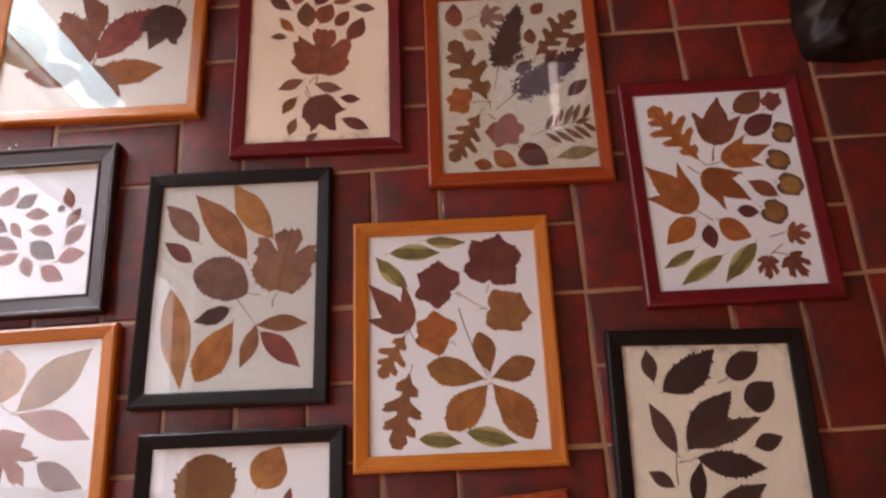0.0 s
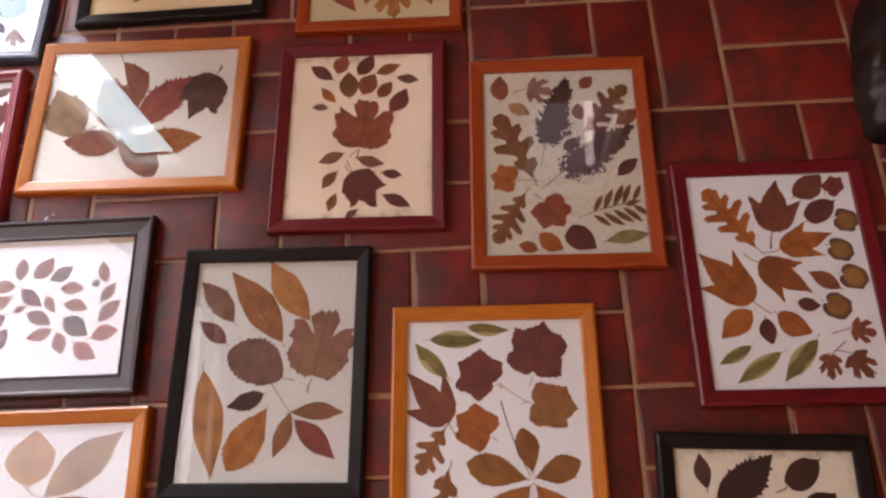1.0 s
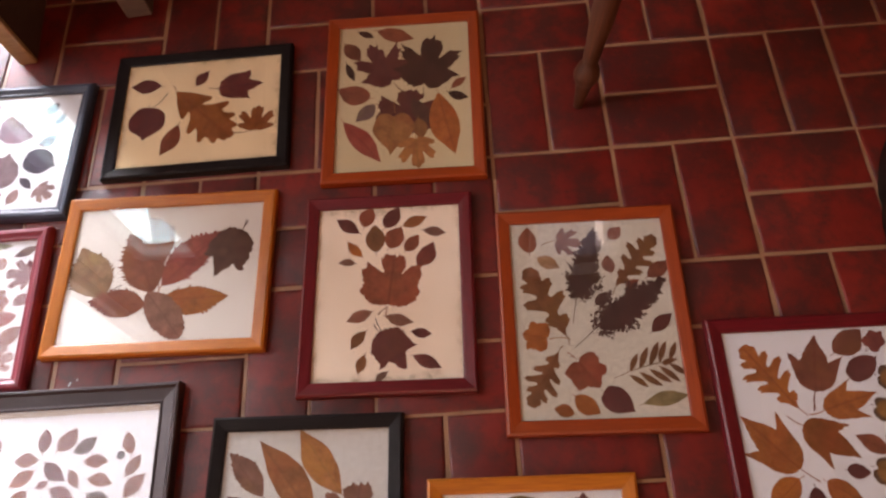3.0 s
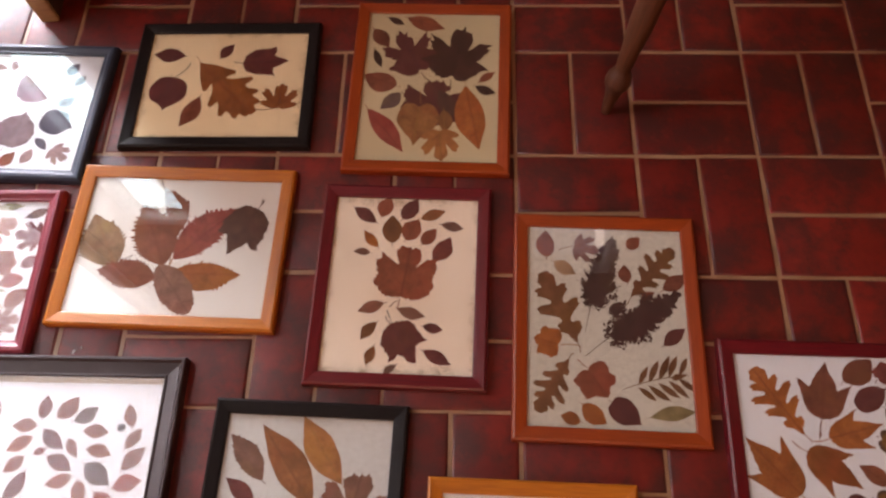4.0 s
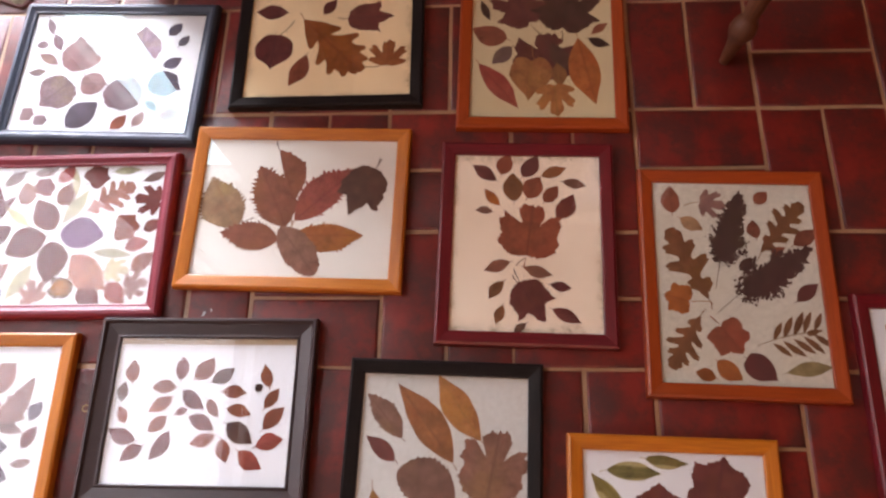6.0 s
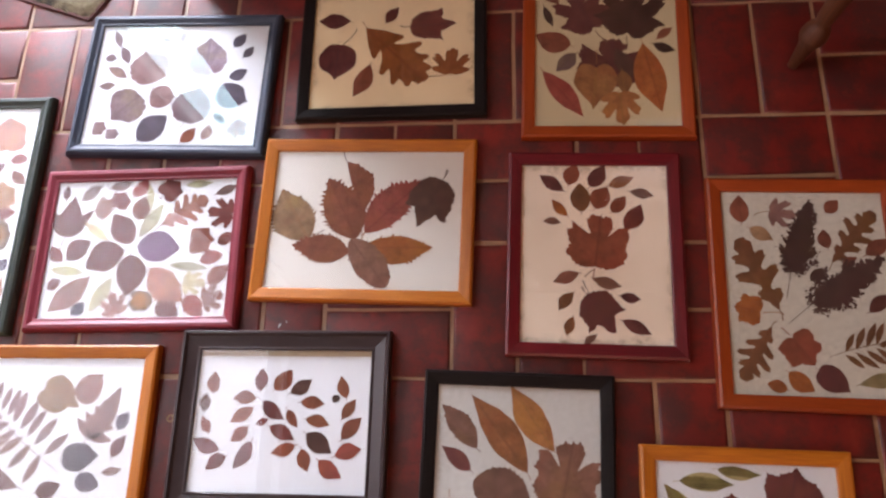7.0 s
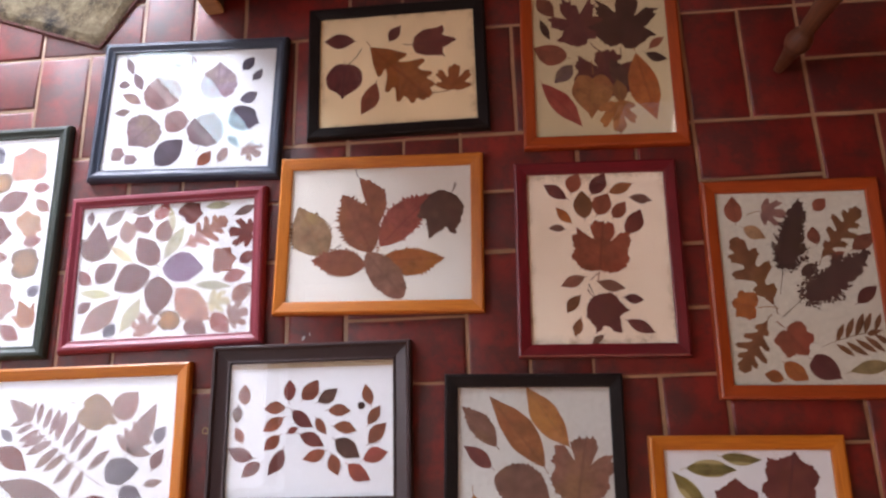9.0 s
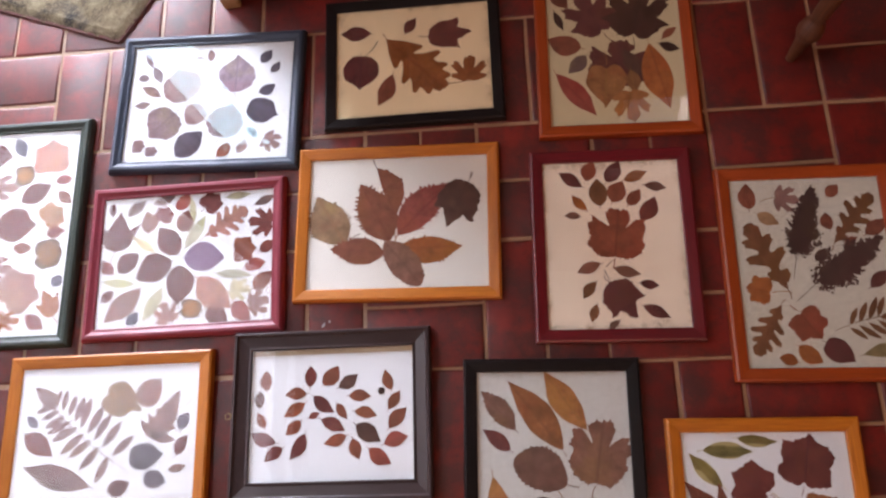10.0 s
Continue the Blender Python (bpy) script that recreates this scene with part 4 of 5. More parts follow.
leaf(pile, "st", 25, -55, 114, 71, 0.87, DB)

# leaves of the maple picture
leaf(maple, "el", -49, 105, 145, 50, 0.55, PU)
leaf(maple, "ov", -42, 117, 70, 39, 0.69, RU)
leaf(maple, "ov", -6, 114, 58, 45, 0.62, PU)
leaf(maple, "el", 24, 115, 21, 45, 0.51, BR)
leaf(maple, "ov", -20, 69, 94, 51, 0.65, BR)
leaf(maple, "ov", 2, 75, 63, 43, 0.74, RU)
leaf(maple, "ov", 29, 69, 52, 36, 0.62, RU)
leaf(maple, "el", 58, 106, -11, 40, 0.53, MB)
leaf(maple, "ov", 49, 40, 58, 51, 0.58, PU)
leaf(maple, "el", -43, 61, 131, 40, 0.47, OR)
leaf(maple, "el", -55, 50, 176, 29, 0.55, MB)
leaf(maple, "sy", -0, -29, 83, 94, 1.09, RU)
leaf(maple, "st", -0, -29, -139, 21, 1.01, BR)
leaf(maple, "el", -25, -36, -159, 45, 0.52, MB)
leaf(maple, "el", -3, -45, -15, 47, 0.49, MB)
leaf(maple, "el", -34, -68, -128, 39, 0.60, BR)
leaf(maple, "el", -35, -107, -109, 34, 0.57, BR)
leaf(maple, "el", 38, -72, -10, 34, 0.57, PU)
leaf(maple, "el", 41, -112, -26, 50, 0.47, PU)
leaf(maple, "el", 2, -136, -140, 27, 0.55, MB)
leaf(maple, "a3", -12, -70, -56, 76, 0.94, PU)
leaf(maple, "st", -9, -71, 115, 25, 0.96, DB)

# leaves of the elm picture
leaf(elm, "st", -4, 17, -88, 59, 1.0, TN)
leaf(elm, "em", -94, -40, 121, 108, 0.70, TN)
leaf(elm, "st", -94, -32, 23, 28, 1.0, DB)
leaf(elm, "em", -13, -36, 117, 124, 0.65, RU)
leaf(elm, "hf", -4, 13, 111, 99, 0.64, RU)
leaf(elm, "st", -38, 103, 114, 21, 1.0, BK)
leaf(elm, "em", 1, -25, 46, 134, 0.53, RD)
leaf(elm, "st", 2, -22, -111, 22, 1.0, TN)
leaf(elm, "a3", 129, 73, -115, 97, 0.86, DB)
leaf(elm, "st", 129, 72, 74, 21, 1.0, DB)
leaf(elm, "em", -1, -51, 1, 119, 0.47, OR)
leaf(elm, "em", -23, -59, 174, 100, 0.52, RU)
leaf(elm, "rs", -22, -37, -51, 105, 0.52, MB)

# leaves of the sea picture
leaf(sea, "ov", -93, 111, 92, 47, 0.64, RU)
leaf(sea, "tr", -47, 131, -11, 40, 1.24, PK)
leaf(sea, "st", -47, 131, -165, 27, 1.06, TN)
leaf(sea, "ov", -81, 102, -30, 40, 0.60, TN)
leaf(sea, "pl", -34, -15, 73, 170, 0.29, FL)
leaf(sea, "pl", -34, -53, 36, 185, 0.31, FL)
leaf(sea, "ov", 38, 130, 45, 29, 0.73, RU)
leaf(sea, "ov", 35, 70, 97, 31, 0.65, RU)
leaf(sea, "ok", 39, 46, 50, 112, 0.55, BR)
leaf(sea, "ov", 91, 60, 36, 47, 0.54, RU)
leaf(sea, "ov", 55, 41, 33, 27, 0.51, RU)
leaf(sea, "ov", 5, 16, 48, 29, 0.63, DB)
leaf(sea, "ok", -46, -33, 115, 129, 0.59, BR)
leaf(sea, "st", -47, -31, -55, 11, 0.97, BR)
leaf(sea, "iv", -73, -37, 166, 41, 1.24, OR)
leaf(sea, "st", -73, -37, -0, 30, 1.04, TN)
leaf(sea, "ok", -60, -58, -120, 97, 0.64, BR)
leaf(sea, "iv", -34, -71, -55, 53, 1.14, RU)
leaf(sea, "st", -34, -71, 137, 17, 1.08, RU)
leaf(sea, "rd", 2, -123, -36, 53, 0.75, PU)
leaf(sea, "ov", -45, -154, 164, 30, 0.67, OR)
leaf(sea, "ov", -41, -128, -38, 44, 0.61, OR)
leaf(sea, "el", 58, -143, 9, 70, 0.37, TG)
leaf(sea, "pn", 20, -103, 15, 101, 0.83, BR)
leaf(sea, "ov", 86, -32, 40, 45, 0.53, PU)

# leaves of the spiral picture
leaf(spiral, "ov", -114, 41, 92, 35, 0.60, RU)
leaf(spiral, "ov", -126, 11, 88, 31, 0.58, DB)
leaf(spiral, "ov", -115, -21, 117, 29, 0.55, RU)
leaf(spiral, "ov", -95, -47, 159, 48, 0.47, PU)
leaf(spiral, "ov", -83, -55, -145, 38, 0.58, PU)
leaf(spiral, "ov", -38, 45, 89, 36, 0.61, PU)
leaf(spiral, "ov", -14, 47, 51, 41, 0.69, RU)
leaf(spiral, "ov", 12, 42, 33, 40, 0.55, DB)
leaf(spiral, "ov", -43, 34, -178, 38, 0.55, RU)
leaf(spiral, "ov", -46, 18, -148, 42, 0.51, RU)
leaf(spiral, "ov", -52, -11, -138, 35, 0.59, RU)
leaf(spiral, "ov", -45, -33, -121, 49, 0.49, PU)
leaf(spiral, "ov", -31, 29, -38, 46, 0.51, PU)
leaf(spiral, "ov", 10, 16, -57, 33, 0.48, RU)
leaf(spiral, "ov", -39, -7, 23, 21, 0.54, PU)
leaf(spiral, "ov", -17, -10, -26, 46, 0.48, PU)
leaf(spiral, "ov", 26, -38, -162, 40, 0.48, RU)
leaf(spiral, "ov", 40, 2, -13, 40, 0.49, RU)
leaf(spiral, "ov", 30, 28, -3, 39, 0.51, RU)
leaf(spiral, "ov", 43, -20, -35, 51, 0.60, DB)
leaf(spiral, "ov", 37, -43, -72, 36, 0.56, RU)
leaf(spiral, "ov", 65, -60, -34, 45, 0.56, RD)
leaf(spiral, "ov", 103, 35, 106, 37, 0.49, RU)
leaf(spiral, "rd", 90, 30, 132, 13, 1.01, BK)
leaf(spiral, "ov", 98, 3, 57, 37, 0.53, RU)
leaf(spiral, "ov", 99, -28, 48, 45, 0.51, RU)
leaf(spiral, "ov", 90, -53, 15, 43, 0.60, RD)

# leaves of the red picture
leaf(red, "ov", -147, 91, 91, 28, 0.53, PU)
leaf(red, "el", -118, 89, 40, 46, 0.58, GY)
leaf(red, "el", -69, 111, 15, 45, 0.50, GY)
leaf(red, "ov", -23, 96, 53, 39, 0.66, RD)
leaf(red, "iv", -53, 73, 65, 32, 1.25, PU)
leaf(red, "ov", -74, 53, 98, 44, 0.68, PK)
leaf(red, "rd", -9, 52, 77, 44, 0.74, RU)
leaf(red, "el", 13, 68, 100, 53, 0.30, LG)
leaf(red, "iv", 30, 92, 44, 41, 1.10, PU)
leaf(red, "el", 71, 113, 4, 50, 0.36, LG)
leaf(red, "el", 126, 94, 23, 44, 0.46, GY)
leaf(red, "ac", -136, 21, 86, 79, 1.04, PU)
leaf(red, "el", -106, 49, -36, 61, 0.32, LG)
leaf(red, "ov", -15, 9, 126, 66, 0.65, PU)
leaf(red, "el", -3, 18, 59, 72, 0.40, LG)
leaf(red, "ok", 34, 39, 32, 93, 0.73, PK)
leaf(red, "tr", 160, 57, 173, 46, 1.22, PU)
leaf(red, "iv", 89, 9, 2, 44, 1.14, RU)
leaf(red, "ov", 140, 4, 31, 34, 0.62, PU)
leaf(red, "ov", -3, 1, -4, 76, 0.74, VI)
leaf(red, "ov", -27, -4, -155, 72, 0.80, PU)
leaf(red, "ov", -13, -14, -89, 73, 0.70, PU)
leaf(red, "ov", -138, -22, 128, 35, 0.65, RD)
leaf(red, "ov", -128, -19, 41, 50, 0.71, PU)
leaf(red, "el", -157, -36, -7, 65, 0.30, LG)
leaf(red, "ov", -155, -73, 41, 28, 0.70, PU)
leaf(red, "el", -81, -51, -138, 91, 0.56, PK)
leaf(red, "el", -75, -114, 61, 72, 0.41, LG)
leaf(red, "ov", -104, -118, 48, 29, 0.76, BL)
leaf(red, "tr", -26, -117, 109, 41, 1.13, PK)
leaf(red, "sp", -5, -91, -12, 42, 0.86, OC)
leaf(red, "rd", 46, -97, -41, 50, 0.67, PU)
leaf(red, "se", 25, -39, -43, 87, 0.56, PK)
leaf(red, "el", 57, -33, -6, 70, 0.28, LG)
leaf(red, "ov", 112, -27, 15, 40, 0.67, RD)
leaf(red, "ov", 130, -67, 42, 46, 0.63, RU)
leaf(red, "tr", 88, -64, -5, 39, 1.07, LG)
leaf(red, "tr", 124, -96, 16, 38, 1.25, PK)
leaf(red, "ov", 93, -88, -48, 47, 0.71, RD)

# leaves of the blue picture
leaf(blue, "el", -140, 115, -67, 41, 0.44, LM)
leaf(blue, "el", -121, 81, -62, 43, 0.51, LM)
leaf(blue, "ov", -150, 56, -1, 23, 0.74, LM)
leaf(blue, "el", -100, 14, 151, 48, 0.46, LM)
leaf(blue, "el", -152, -4, 7, 34, 0.56, LM)
leaf(blue, "bl", -48, 2, 108, 80, 1.02, LM)
leaf(blue, "el", -47, 97, -9, 31, 0.52, LM)
leaf(blue, "ov", -4, 88, 96, 26, 0.61, LM)
leaf(blue, "bl", 51, 17, 90, 83, 0.93, LI)
leaf(blue, "bl", -66, -21, -135, 71, 1.12, LM)
leaf(blue, "rd", -48, -25, -1, 51, 0.91, LM)
leaf(blue, "bl", 26, -78, 75, 78, 0.99, LM)
leaf(blue, "rd", 79, -13, -20, 67, 0.78, BL)
leaf(blue, "ov", -56, -114, 46, 69, 0.73, BL)
leaf(blue, "ov", 99, 14, 28, 36, 0.65, BL)
leaf(blue, "ov", 99, 80, 53, 33, 0.67, BL)
leaf(blue, "ov", 120, 57, 54, 29, 0.60, BL)
leaf(blue, "iv", -146, -90, -2, 26, 1.10, LM)
leaf(blue, "iv", -119, -102, -0, 26, 0.84, LM)
leaf(blue, "ov", 26, -117, 50, 38, 0.60, RU)
leaf(blue, "ov", 66, -111, 65, 33, 0.63, LM)
leaf(blue, "ov", 79, -59, -43, 35, 0.48, BL)
leaf(blue, "tr", 117, -80, -37, 38, 1.11, LM)

# leaves of the fern picture
leaf(fern, "fe", 48, -59, 141, 240, 0.48, DP)
leaf(fern, "he", -7, 77, -25, 75, 0.80, TN)
leaf(fern, "rd", 57, 56, 48, 57, 0.80, DP)
leaf(fern, "ff", 84, -6, 62, 94, 0.72, DP)
leaf(fern, "ov", -127, 22, 136, 30, 0.56, BL)
leaf(fern, "ov", -148, 11, -35, 67, 0.52, PU)
leaf(fern, "el", -20, -80, 164, 130, 0.36, DP)
leaf(fern, "ov", 133, 10, 63, 31, 0.69, BL)
leaf(fern, "ov", 129, -32, 62, 38, 0.55, PU)
leaf(fern, "rd", 46, -35, 5, 60, 0.74, BL)
leaf(fern, "el", 116, -56, 10, 33, 0.48, GY)
leaf(fern, "rd", 75, -65, -17, 42, 0.72, BL)
leaf(fern, "ov", 12, -88, 19, 40, 0.64, PU)

# leaves of the green picture
leaf(green, "iv", 110, 114, 93, 71, 1.08, PK)
leaf(green, "ov", 31, 193, -62, 47, 0.53, BL)
leaf(green, "sp", 37, 112, 4, 42, 1.04, OC)
leaf(green, "ov", 58, 60, 29, 64, 0.68, PU)
leaf(green, "ov", 123, 98, 5, 33, 0.65, RD)
leaf(green, "ov", 131, 77, -42, 39, 0.51, RU)
leaf(green, "rd", 17, 13, -1, 76, 0.90, PU)
leaf(green, "iv", 107, 15, 39, 45, 1.33, TN)
leaf(green, "ov", 116, -8, 9, 38, 0.57, RD)
leaf(green, "ov", 54, -32, -3, 37, 0.62, RU)
leaf(green, "sp", 98, -52, 9, 56, 1.05, OC)
leaf(green, "iv", 49, -143, 46, 74, 1.20, PK)
leaf(green, "ov", 140, -110, 50, 25, 0.86, BL)
leaf(green, "ac", 149, -168, 116, 58, 0.85, OR)
leaf(green, "tr", 42, -173, 0, 45, 0.89, OR)
leaf(green, "ov", 96, -163, -36, 46, 0.56, RD)
leaf(green, "rd", -36, 159, -3, 65, 0.81, PU)
leaf(green, "tr", -14, 92, -2, 62, 0.90, PK)
leaf(green, "tr", 4, -69, -6, 55, 0.94, PK)

# leaves of the leaflets picture
leaf(leaflets, "ov", -19, 79, 91, 77, 0.90, TN)
leaf(leaflets, "el", 6, 64, 40, 136, 0.45, TN)
leaf(leaflets, "el", 6, 60, -21, 120, 0.40, PK)
leaf(leaflets, "mp", -25, 32, -54, 91, 0.85, RU)
leaf(leaflets, "ov", 45, -11, -29, 77, 0.46, GY)
leaf(leaflets, "st", 6, 61, 150, 39, 0.82, TN)

# leaves of the beech picture
leaf(beech, "rs", -46, 73, 93, 82, 1.02, BR)
leaf(beech, "ov", 25, 106, 60, 63, 0.85, OC)
leaf(beech, "el", 61, 76, 70, 31, 0.46, RU)

# ---- furniture at the room's side ----


def black_bag():
    """A limp black plastic bag on the tiles, its skin drawn into folds that run from one corner."""
    top = new("plastic_bag")
    top.matrix_basis = pose(0.60, -0.32, 0.0)
    tagged(top, "crumpled glossy black plastic bag lying on the tiles", "bag")
    corners = [Vector(c) for c in ((0.0, 0.0), (0.47, 0.015), (0.50, 0.46), (0.047, 0.29))]
    nx, ny = 64, 52
    bm = bmesh.new()
    grid = []
    for i in range(nx + 1):
        row = []
        for j in range(ny + 1):
            u, v = i / nx, j / ny
            a, b = 2 * u - 1, 2 * v - 1
            # a rounded footprint
            u2, v2 = 0.5 + 0.5 * a * (1 - 0.10 * b * b * b * b), 0.5 + 0.5 * b * (1 - 0.08 * a * a * a * a)
            c = corners[0].lerp(corners[1], u2).lerp(corners[3].lerp(corners[2], u2), v2)
            dome = (max(0.0, 1 - a ** 6) * max(0.0, 1 - b ** 6)) ** 0.4
            way = math.atan2(c.y + 0.03, c.x + 0.03)
            far = min(1.0, c.length / 0.12)
            fold = 1 - abs(noise.noise((way * 4.2, c.length * 2.2, 3.1))) * 2.4
            crease = 1 - abs(noise.noise((c.x * 17, c.y * 13, 8.7))) * 2
            sag = 0.5 + 0.5 * min(1.0, max(abs(a), abs(b)) ** 2 * 1.25)
            z = dome * (0.058 * sag + far * 0.020 * fold + 0.010 * crease) + 0.004 * dome * noise.noise((c.x * 60, c.y * 60, 2))
            wob = 0.006 * noise.noise((u * 7, v * 7, 5.5))
            row.append(bm.verts.new((c.x + wob, c.y + wob, max(0.001, z))))
        grid.append(row)
    for i in range(nx):
        for j in range(ny):
            bm.faces.new((grid[i][j], grid[i + 1][j], grid[i + 1][j + 1], grid[i][j + 1]))
    part("skin", bm, PLASTIC, top, smooth=True)
    # the gathered neck at the far end
    neck = [(0.0, 0.022), (0.02, 0.014), (0.035, 0.012), (0.055, 0.026), (0.075, 0.034), (0.08, 0.03)]
    part("gathered_neck", turned(bmesh.new(), smooth_stations(neck, 16), 14), PLASTIC, top, smooth=True, m=pose(0.478, 0.24, 0.035, 0, 80, 10))


def plastic_material():
    m, nt, b = shader("black_plastic_film", 0.34, spec=0.22)
    co = node(nt, "TexCoord").outputs["Object"]
    crinkle = noise_of(nt, co, 70, 4, 0.6)
    nt.links.new(ramp(nt, noise_of(nt, co, 9, 3), [(0.35, (0.007, 0.0055, 0.0055)), (0.7, (0.024, 0.014, 0.010))]), b.inputs["Base Color"])
    bump(nt, b, crinkle, 0.35, 0.002)
    return m


PLASTIC = plastic_material()

def turned(bm, stations, sides=20):
    """A round bar along z from stations of (height, radius)."""
    layer = bm.loops.layers.uv.verify()
    rings = [[bm.verts.new((r * math.cos(2 * math.pi * k / sides), r * math.sin(2 * math.pi * k / sides), z)) for k in range(sides)] for z, r in stations]
    for a, b in zip(rings, rings[1:]):
        for k in range(sides):
            f = bm.faces.new((a[k], a[(k + 1) % sides], b[(k + 1) % sides], b[k]))
            for loop in f.loops:
                c = loop.vert.co
                loop[layer].uv = (c.z, math.atan2(c.y, c.x) * 0.02)
    bm.faces.new(rings[0][::-1])
    bm.faces.new(rings[-1])
    return bm


def smooth_stations(points, n=40):
    zs, rs = zip(*points)
    out = []
    for k in range(n + 1):
        z = zs[0] + (zs[-1] - zs[0]) * k / n
        i = max(j for j in range(len(zs) - 1) if zs[j] <= z + 1e-9)
        f = (z - zs[i]) / (zs[i + 1] - zs[i])
        f = f * f * (3 - 2 * f)
        out.append((z, rs[i] + (rs[i + 1] - rs[i]) * f))
    return out


def round_stool(x, y, foot_angle):
    """A round stool on three splayed turned legs; x, y is its middle."""
    top = new("round_stool")
    top.matrix_basis = pose(x, y, 0)
    tagged(top, "worn brown round wooden stool with splayed turned legs", "stool")
    leg = smooth_stations([(0.0, 0.0085), (0.03, 0.0112), (0.052, 0.0140), (0.077, 0.0228), (0.092, 0.0205), (0.106, 0.0122), (0.122, 0.0146), (0.22, 0.0205), (0.32, 0.0225), (0.40, 0.017), (0.45, 0.016)], 70)
    for deg in (foot_angle, foot_angle + 152, foot_angle + 255):
        out = Vector((math.cos(radians(deg)), math.sin(radians(deg)), 0))
        foot, head = out * 0.246, out * 0.170 + Vector((0, 0, 0.43))
        m = Matrix.Translation(foot) @ (head - foot).to_track_quat("Z", "Y").to_matrix().to_4x4()
        part("leg", turned(bmesh.new(), leg), WALNUT, top, smooth=True, m=m)
    seat = [(0.425, 0.19), (0.43, 0.208), (0.44, 0.216), (0.452, 0.217), (0.46, 0.212), (0.462, 0.20)]
    part("seat", turned(bmesh.new(), seat, 48), WALNUT, top, smooth=True)


round_stool(0.330, 0.272, 227)
black_bag()


def side_table():
    """A dark table whose pale front foot stands beside the rug; its top is unseen and added."""
    top = new("side_table")
    top.matrix_basis = pose(-0.884, 0.298, 0, 0, 0, 4)
    tagged(top, "dark wooden side table with a pale worn foot", "table")
    part("side_panel", uv_box(box(bmesh.new(), -0.034, 0.0, 0.012, 0.55, 0.0, 0.66, 0.004)), DARKWOOD, top)
    part("foot", uv_box(box(bmesh.new(), -0.036, 0.0, 0.0, 0.012, 0.0, 0.66, 0.005)), TAN, top, "pale worn front edge")
    part("leg", uv_box(box(bmesh.new(), 0.176, 0.230, 0.084, 0.134, 0.0, 0.66, 0.005)), GREYWOOD, top, "grey worn leg")
    part("back_panel", uv_box(box(bmesh.new(), 0.0, 0.24, 0.52, 0.54, 0.1, 0.66, 0.004)), DARKWOOD, top)
    # unseen top, added to shade the tiles and darken what the glass reflects
    part("tabletop", uv_box(box(bmesh.new(), -0.06, 0.27, 0.0, 0.58, 0.66, 0.70, 0.008)), DARKWOOD, top)


side_table()


def rug():
    """A mat whose corners are out of square: along and across are the ways of its two edges."""
    top = new("rug")
    top.matrix_basis = pose(-1.138, 0.240, 0)
    tagged(top, "mossy olive and black patterned rug with frayed edge", "rug")
    along, across = Vector((math.cos(radians(57)), math.sin(radians(57)), 0)), Vector((math.cos(radians(160)), math.sin(radians(160)), 0))
    rng = random.Random(4)
    bm = bmesh.new()
    nx, ny = 70, 100
    grid = []
    for i in range(nx + 1):
        row = []
        for j in range(ny + 1):
            x, y = 0.50 * i / nx, 0.75 * j / ny
            rim = min(i, nx - i, j, ny - j)
            wob = 0.004 * noise.noise((x * 9, y * 9, 1)) + (0.003 * rng.uniform(-1, 1) if rim == 0 else 0)
            c = along * (x + wob) + across * (y + wob)
            row.append(bm.verts.new((c.x, c.y, 0.003 + (0.0055 if rim > 1 else 0.0) + 0.0025 * rng.random())))
        grid.append(row)
    for i in range(nx):
        for j in range(ny):
            bm.faces.new((grid[i][j], grid[i + 1][j], grid[i + 1][j + 1], grid[i][j + 1]))
    made = bmesh.ops.extrude_edge_only(bm, edges=[e for e in bm.edges if e.is_boundary])
    for v in made["geom"]:
        if isinstance(v, bmesh.types.BMVert):
            v.co.z = 0.0005
    part("woven_top", bm, RUG, top, smooth=True)
    for way, other, length in ((along, across, 0.50), (across, along, 0.75)):
        bm = bmesh.new()
        n = 120
        rows = []
        for k in range(n + 1):
            c = way * (length * k / n)
            w = 0.0035 + 0.0015 * rng.random()
            rows.append([bm.verts.new((*(c - other * w).xy, 0.0006)), bm.verts.new((*(c - other * w * 0.5).xy, 0.004 + 0.001 * rng.random())), bm.verts.new((*(c + other * 0.003).xy, 0.0045)), bm.verts.new((*(c + other * 0.003).xy, 0.0006))])
        for p, q in zip(rows, rows[1:]):
            for k in range(4):
                bm.faces.new((p[k], q[k], q[(k + 1) % 4], p[(k + 1) % 4]))
        bm.faces.new(rows[0])
        bm.faces.new(rows[-1][::-1])
        bmesh.ops.recalc_face_normals(bm, faces=bm.faces)
        part("binding", uv_box(bm), BINDING, top, "dark red brown stitched edge")


rug()


def plaster_fleck(x, y, size, seed):
    """A thin splash of old plaster stuck to a tile."""
    rng = random.Random(seed)
    bm = bmesh.new()
    low = [bm.verts.new((size * (0.6 + 0.7 * rng.random()) * math.cos(k * 0.52), 0.45 * size * (0.6 + 0.7 * rng.random()) * math.sin(k * 0.52), 0)) for k in range(12)]
    high = [bm.verts.new((v.co.x * 0.75, v.co.y * 0.75, 0.0008)) for v in low]
    for k in range(12):
        bm.faces.new((low[k], low[(k + 1) % 12], high[(k + 1) % 12], high[k]))
    bm.faces.new(high)
    ob = part("plaster_fleck", bm, GLOSSWHITE, m=pose(x, y, 0.0004, 0, 0, 20 + 40 * seed))
    tagged(ob, "small whitish plaster splash stuck on a red tile", "plaster splash", "plaster splashes on the tiles")


plaster_fleck(-0.704, -0.364, 0.0045, 1)
plaster_fleck(-0.693, -0.358, 0.0025, 2)

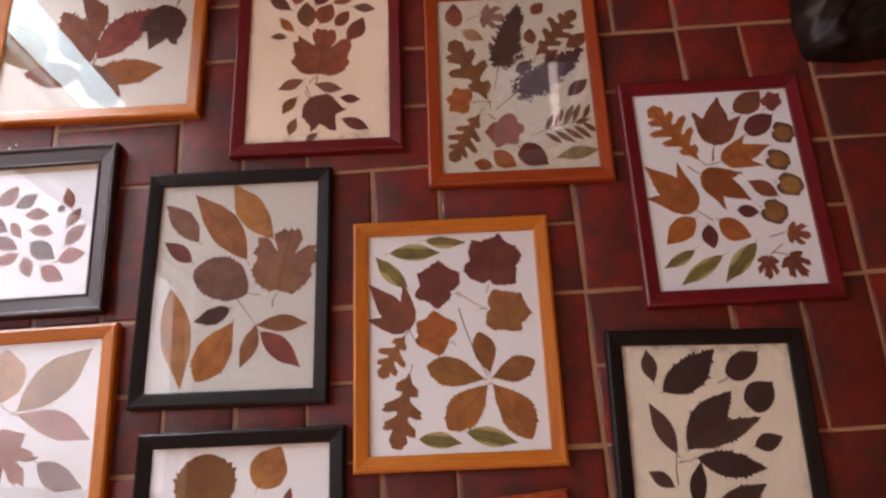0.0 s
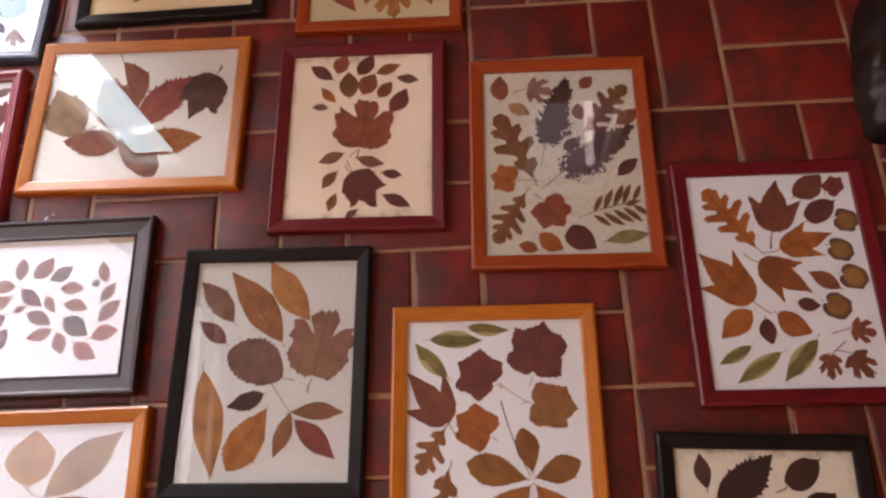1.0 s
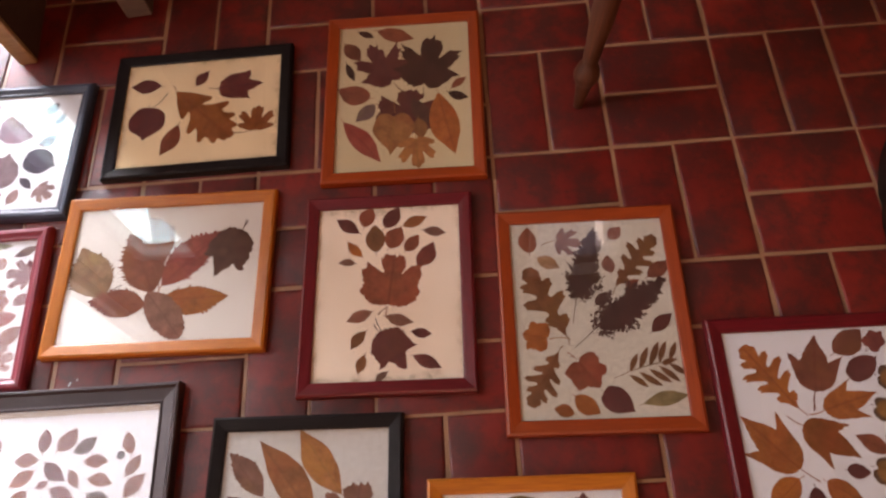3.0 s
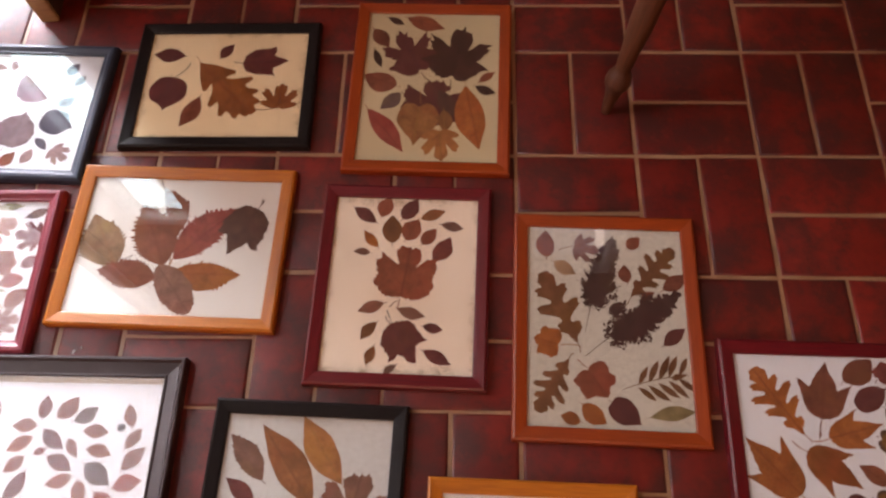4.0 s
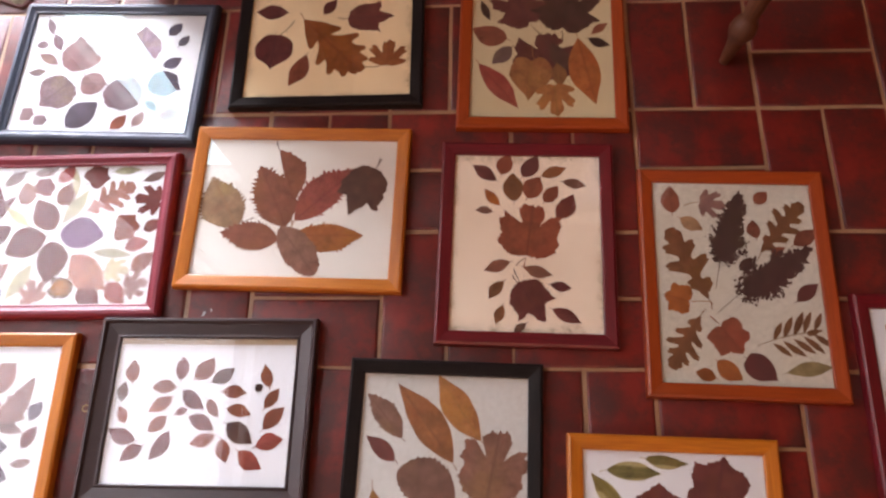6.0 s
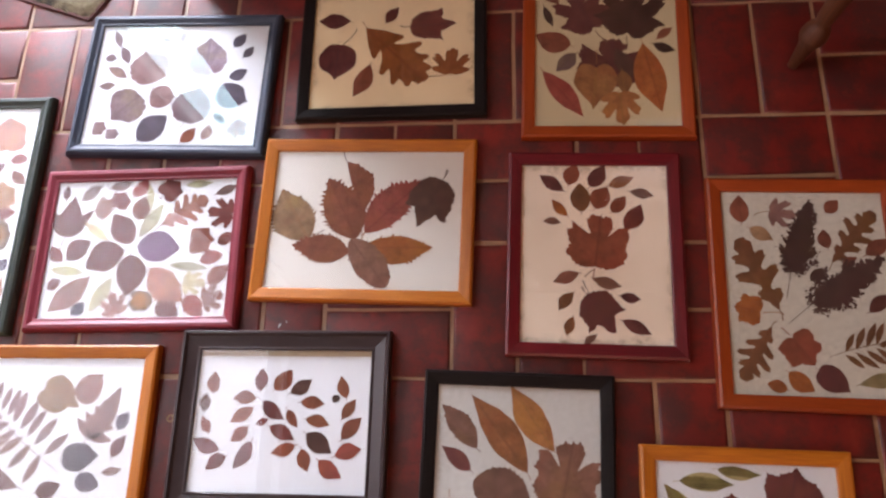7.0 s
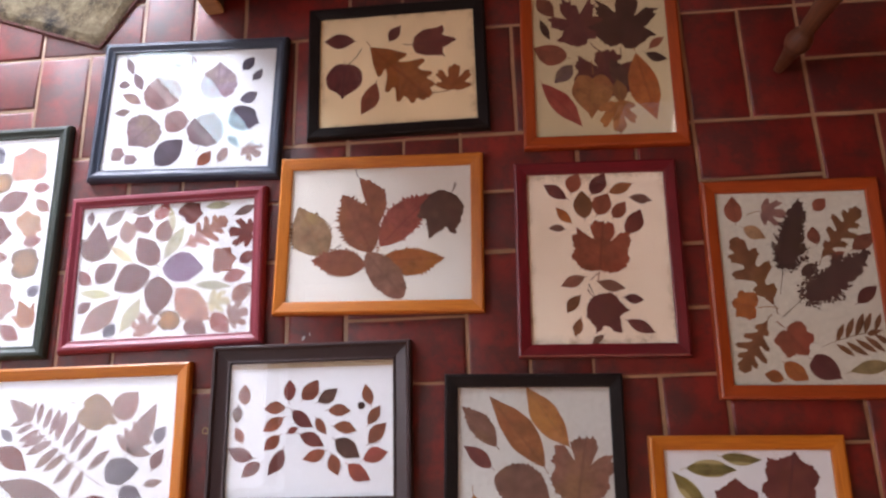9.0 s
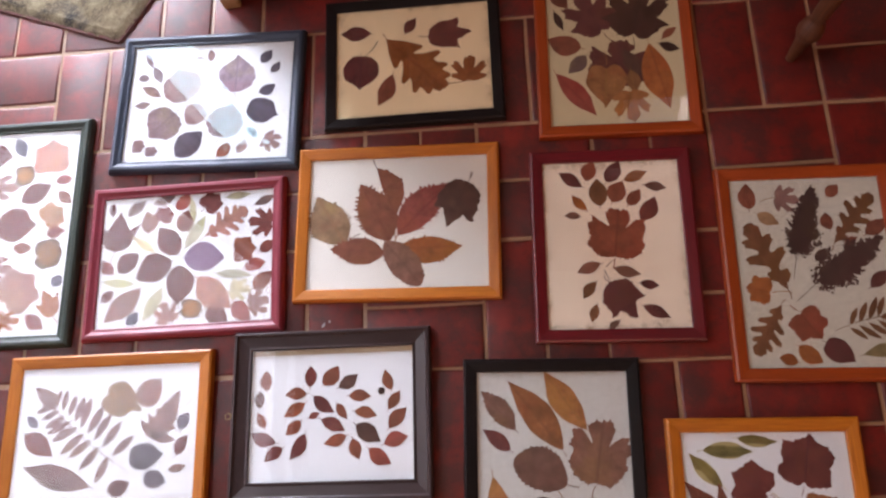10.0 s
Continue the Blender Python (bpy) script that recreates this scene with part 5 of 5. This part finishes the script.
# ---- floor ----
bm = box(bmesh.new(), WEST - THICK, EAST + THICK, SOUTH - THICK, NORTH + THICK, -0.08, -0.0022)
ground = structure("floor", bm, GROUT, "red terracotta tile floor in basket weave with sandy grout")
JOINT = 0.0053


def tile_bm(bm, wide, high, seed, m=None):
    """A tile with a softly pillowed, slightly uneven rim; its top lies at z = 0."""
    w, h = wide / 2, high / 2
    cast = random.Random(seed)
    along = (3, 2) if wide > high else (2, 3)
    spots = [(-1 + 2 * k / along[0], -1) for k in range(along[0])] + [(1, -1 + 2 * k / along[1]) for k in range(along[1])]
    spots += [(-a, -b) for a, b in spots]
    rough = [(cast.uniform(-0.0007, 0.0007), cast.uniform(-0.0007, 0.0007)) for _ in spots]
    rings = []
    for inset, z in ((0.0, -0.006), (0.0, -0.0026), (0.0016, -0.0007), (0.005, 0.0)):
        rings.append([bm.verts.new(Vector((sx * (w - inset) + jx, sy * (h - inset) + jy, z))) for (sx, sy), (jx, jy) in zip(spots, rough)])
    faces, n = [], len(spots)
    for a, b in zip(rings, rings[1:]):
        for k in range(n):
            faces.append(bm.faces.new((a[k], a[(k + 1) % n], b[(k + 1) % n], b[k])))
    faces.append(bm.faces.new(rings[-1]))
    for f in faces[n:]:
        f.smooth = True
    if m is not None:
        bmesh.ops.transform(bm, matrix=m, verts=[v for r in rings for v in r])
    return bm


upright = [mesh_of("tile", tile_bm(bmesh.new(), U - JOINT, 2 * V - JOINT, k), TILE) for k in range(6)]
lying = [mesh_of("tile", tile_bm(bmesh.new(), 2 * U - JOINT, V - JOINT, k), TILE) for k in range(6)]
rng = random.Random(11)
rest = bmesh.new()
for i in range(math.floor(WEST / (2 * U)), math.ceil(EAST / (2 * U))):
    for j in range(math.floor(SOUTH / (2 * V)), math.ceil(NORTH / (2 * V))):
        for k in (0, 1):
            if (i + j) % 2 == 0:
                x, y, data, size = (2 * i + k + 0.5) * U, (2 * j + 1) * V, upright, (U - JOINT, 2 * V - JOINT)
            else:
                x, y, data, size = (2 * i + 1) * U, (2 * j + k + 0.5) * V, lying, (2 * U - JOINT, V - JOINT)
            x, y, z = x + rng.uniform(-0.0009, 0.0009), y + rng.uniform(-0.0009, 0.0009), rng.uniform(-0.0006, 0.0004)
            m = pose(x, y, z, rng.uniform(-0.25, 0.25), rng.uniform(-0.25, 0.25), rng.uniform(-0.25, 0.25))
            if -1.5 < x < 0.9 and -1.15 < y < 0.62:
                ob = new("tile", rng.choice(data))
                ob.parent, ob.matrix_basis = ground, m
            elif WEST < x < EAST and SOUTH < y < NORTH:
                tile_bm(rest, *size, 3, m)
far = part("tiles", rest, TILE, ground)
tagged(far, "red terracotta tiles", kind="stuff")
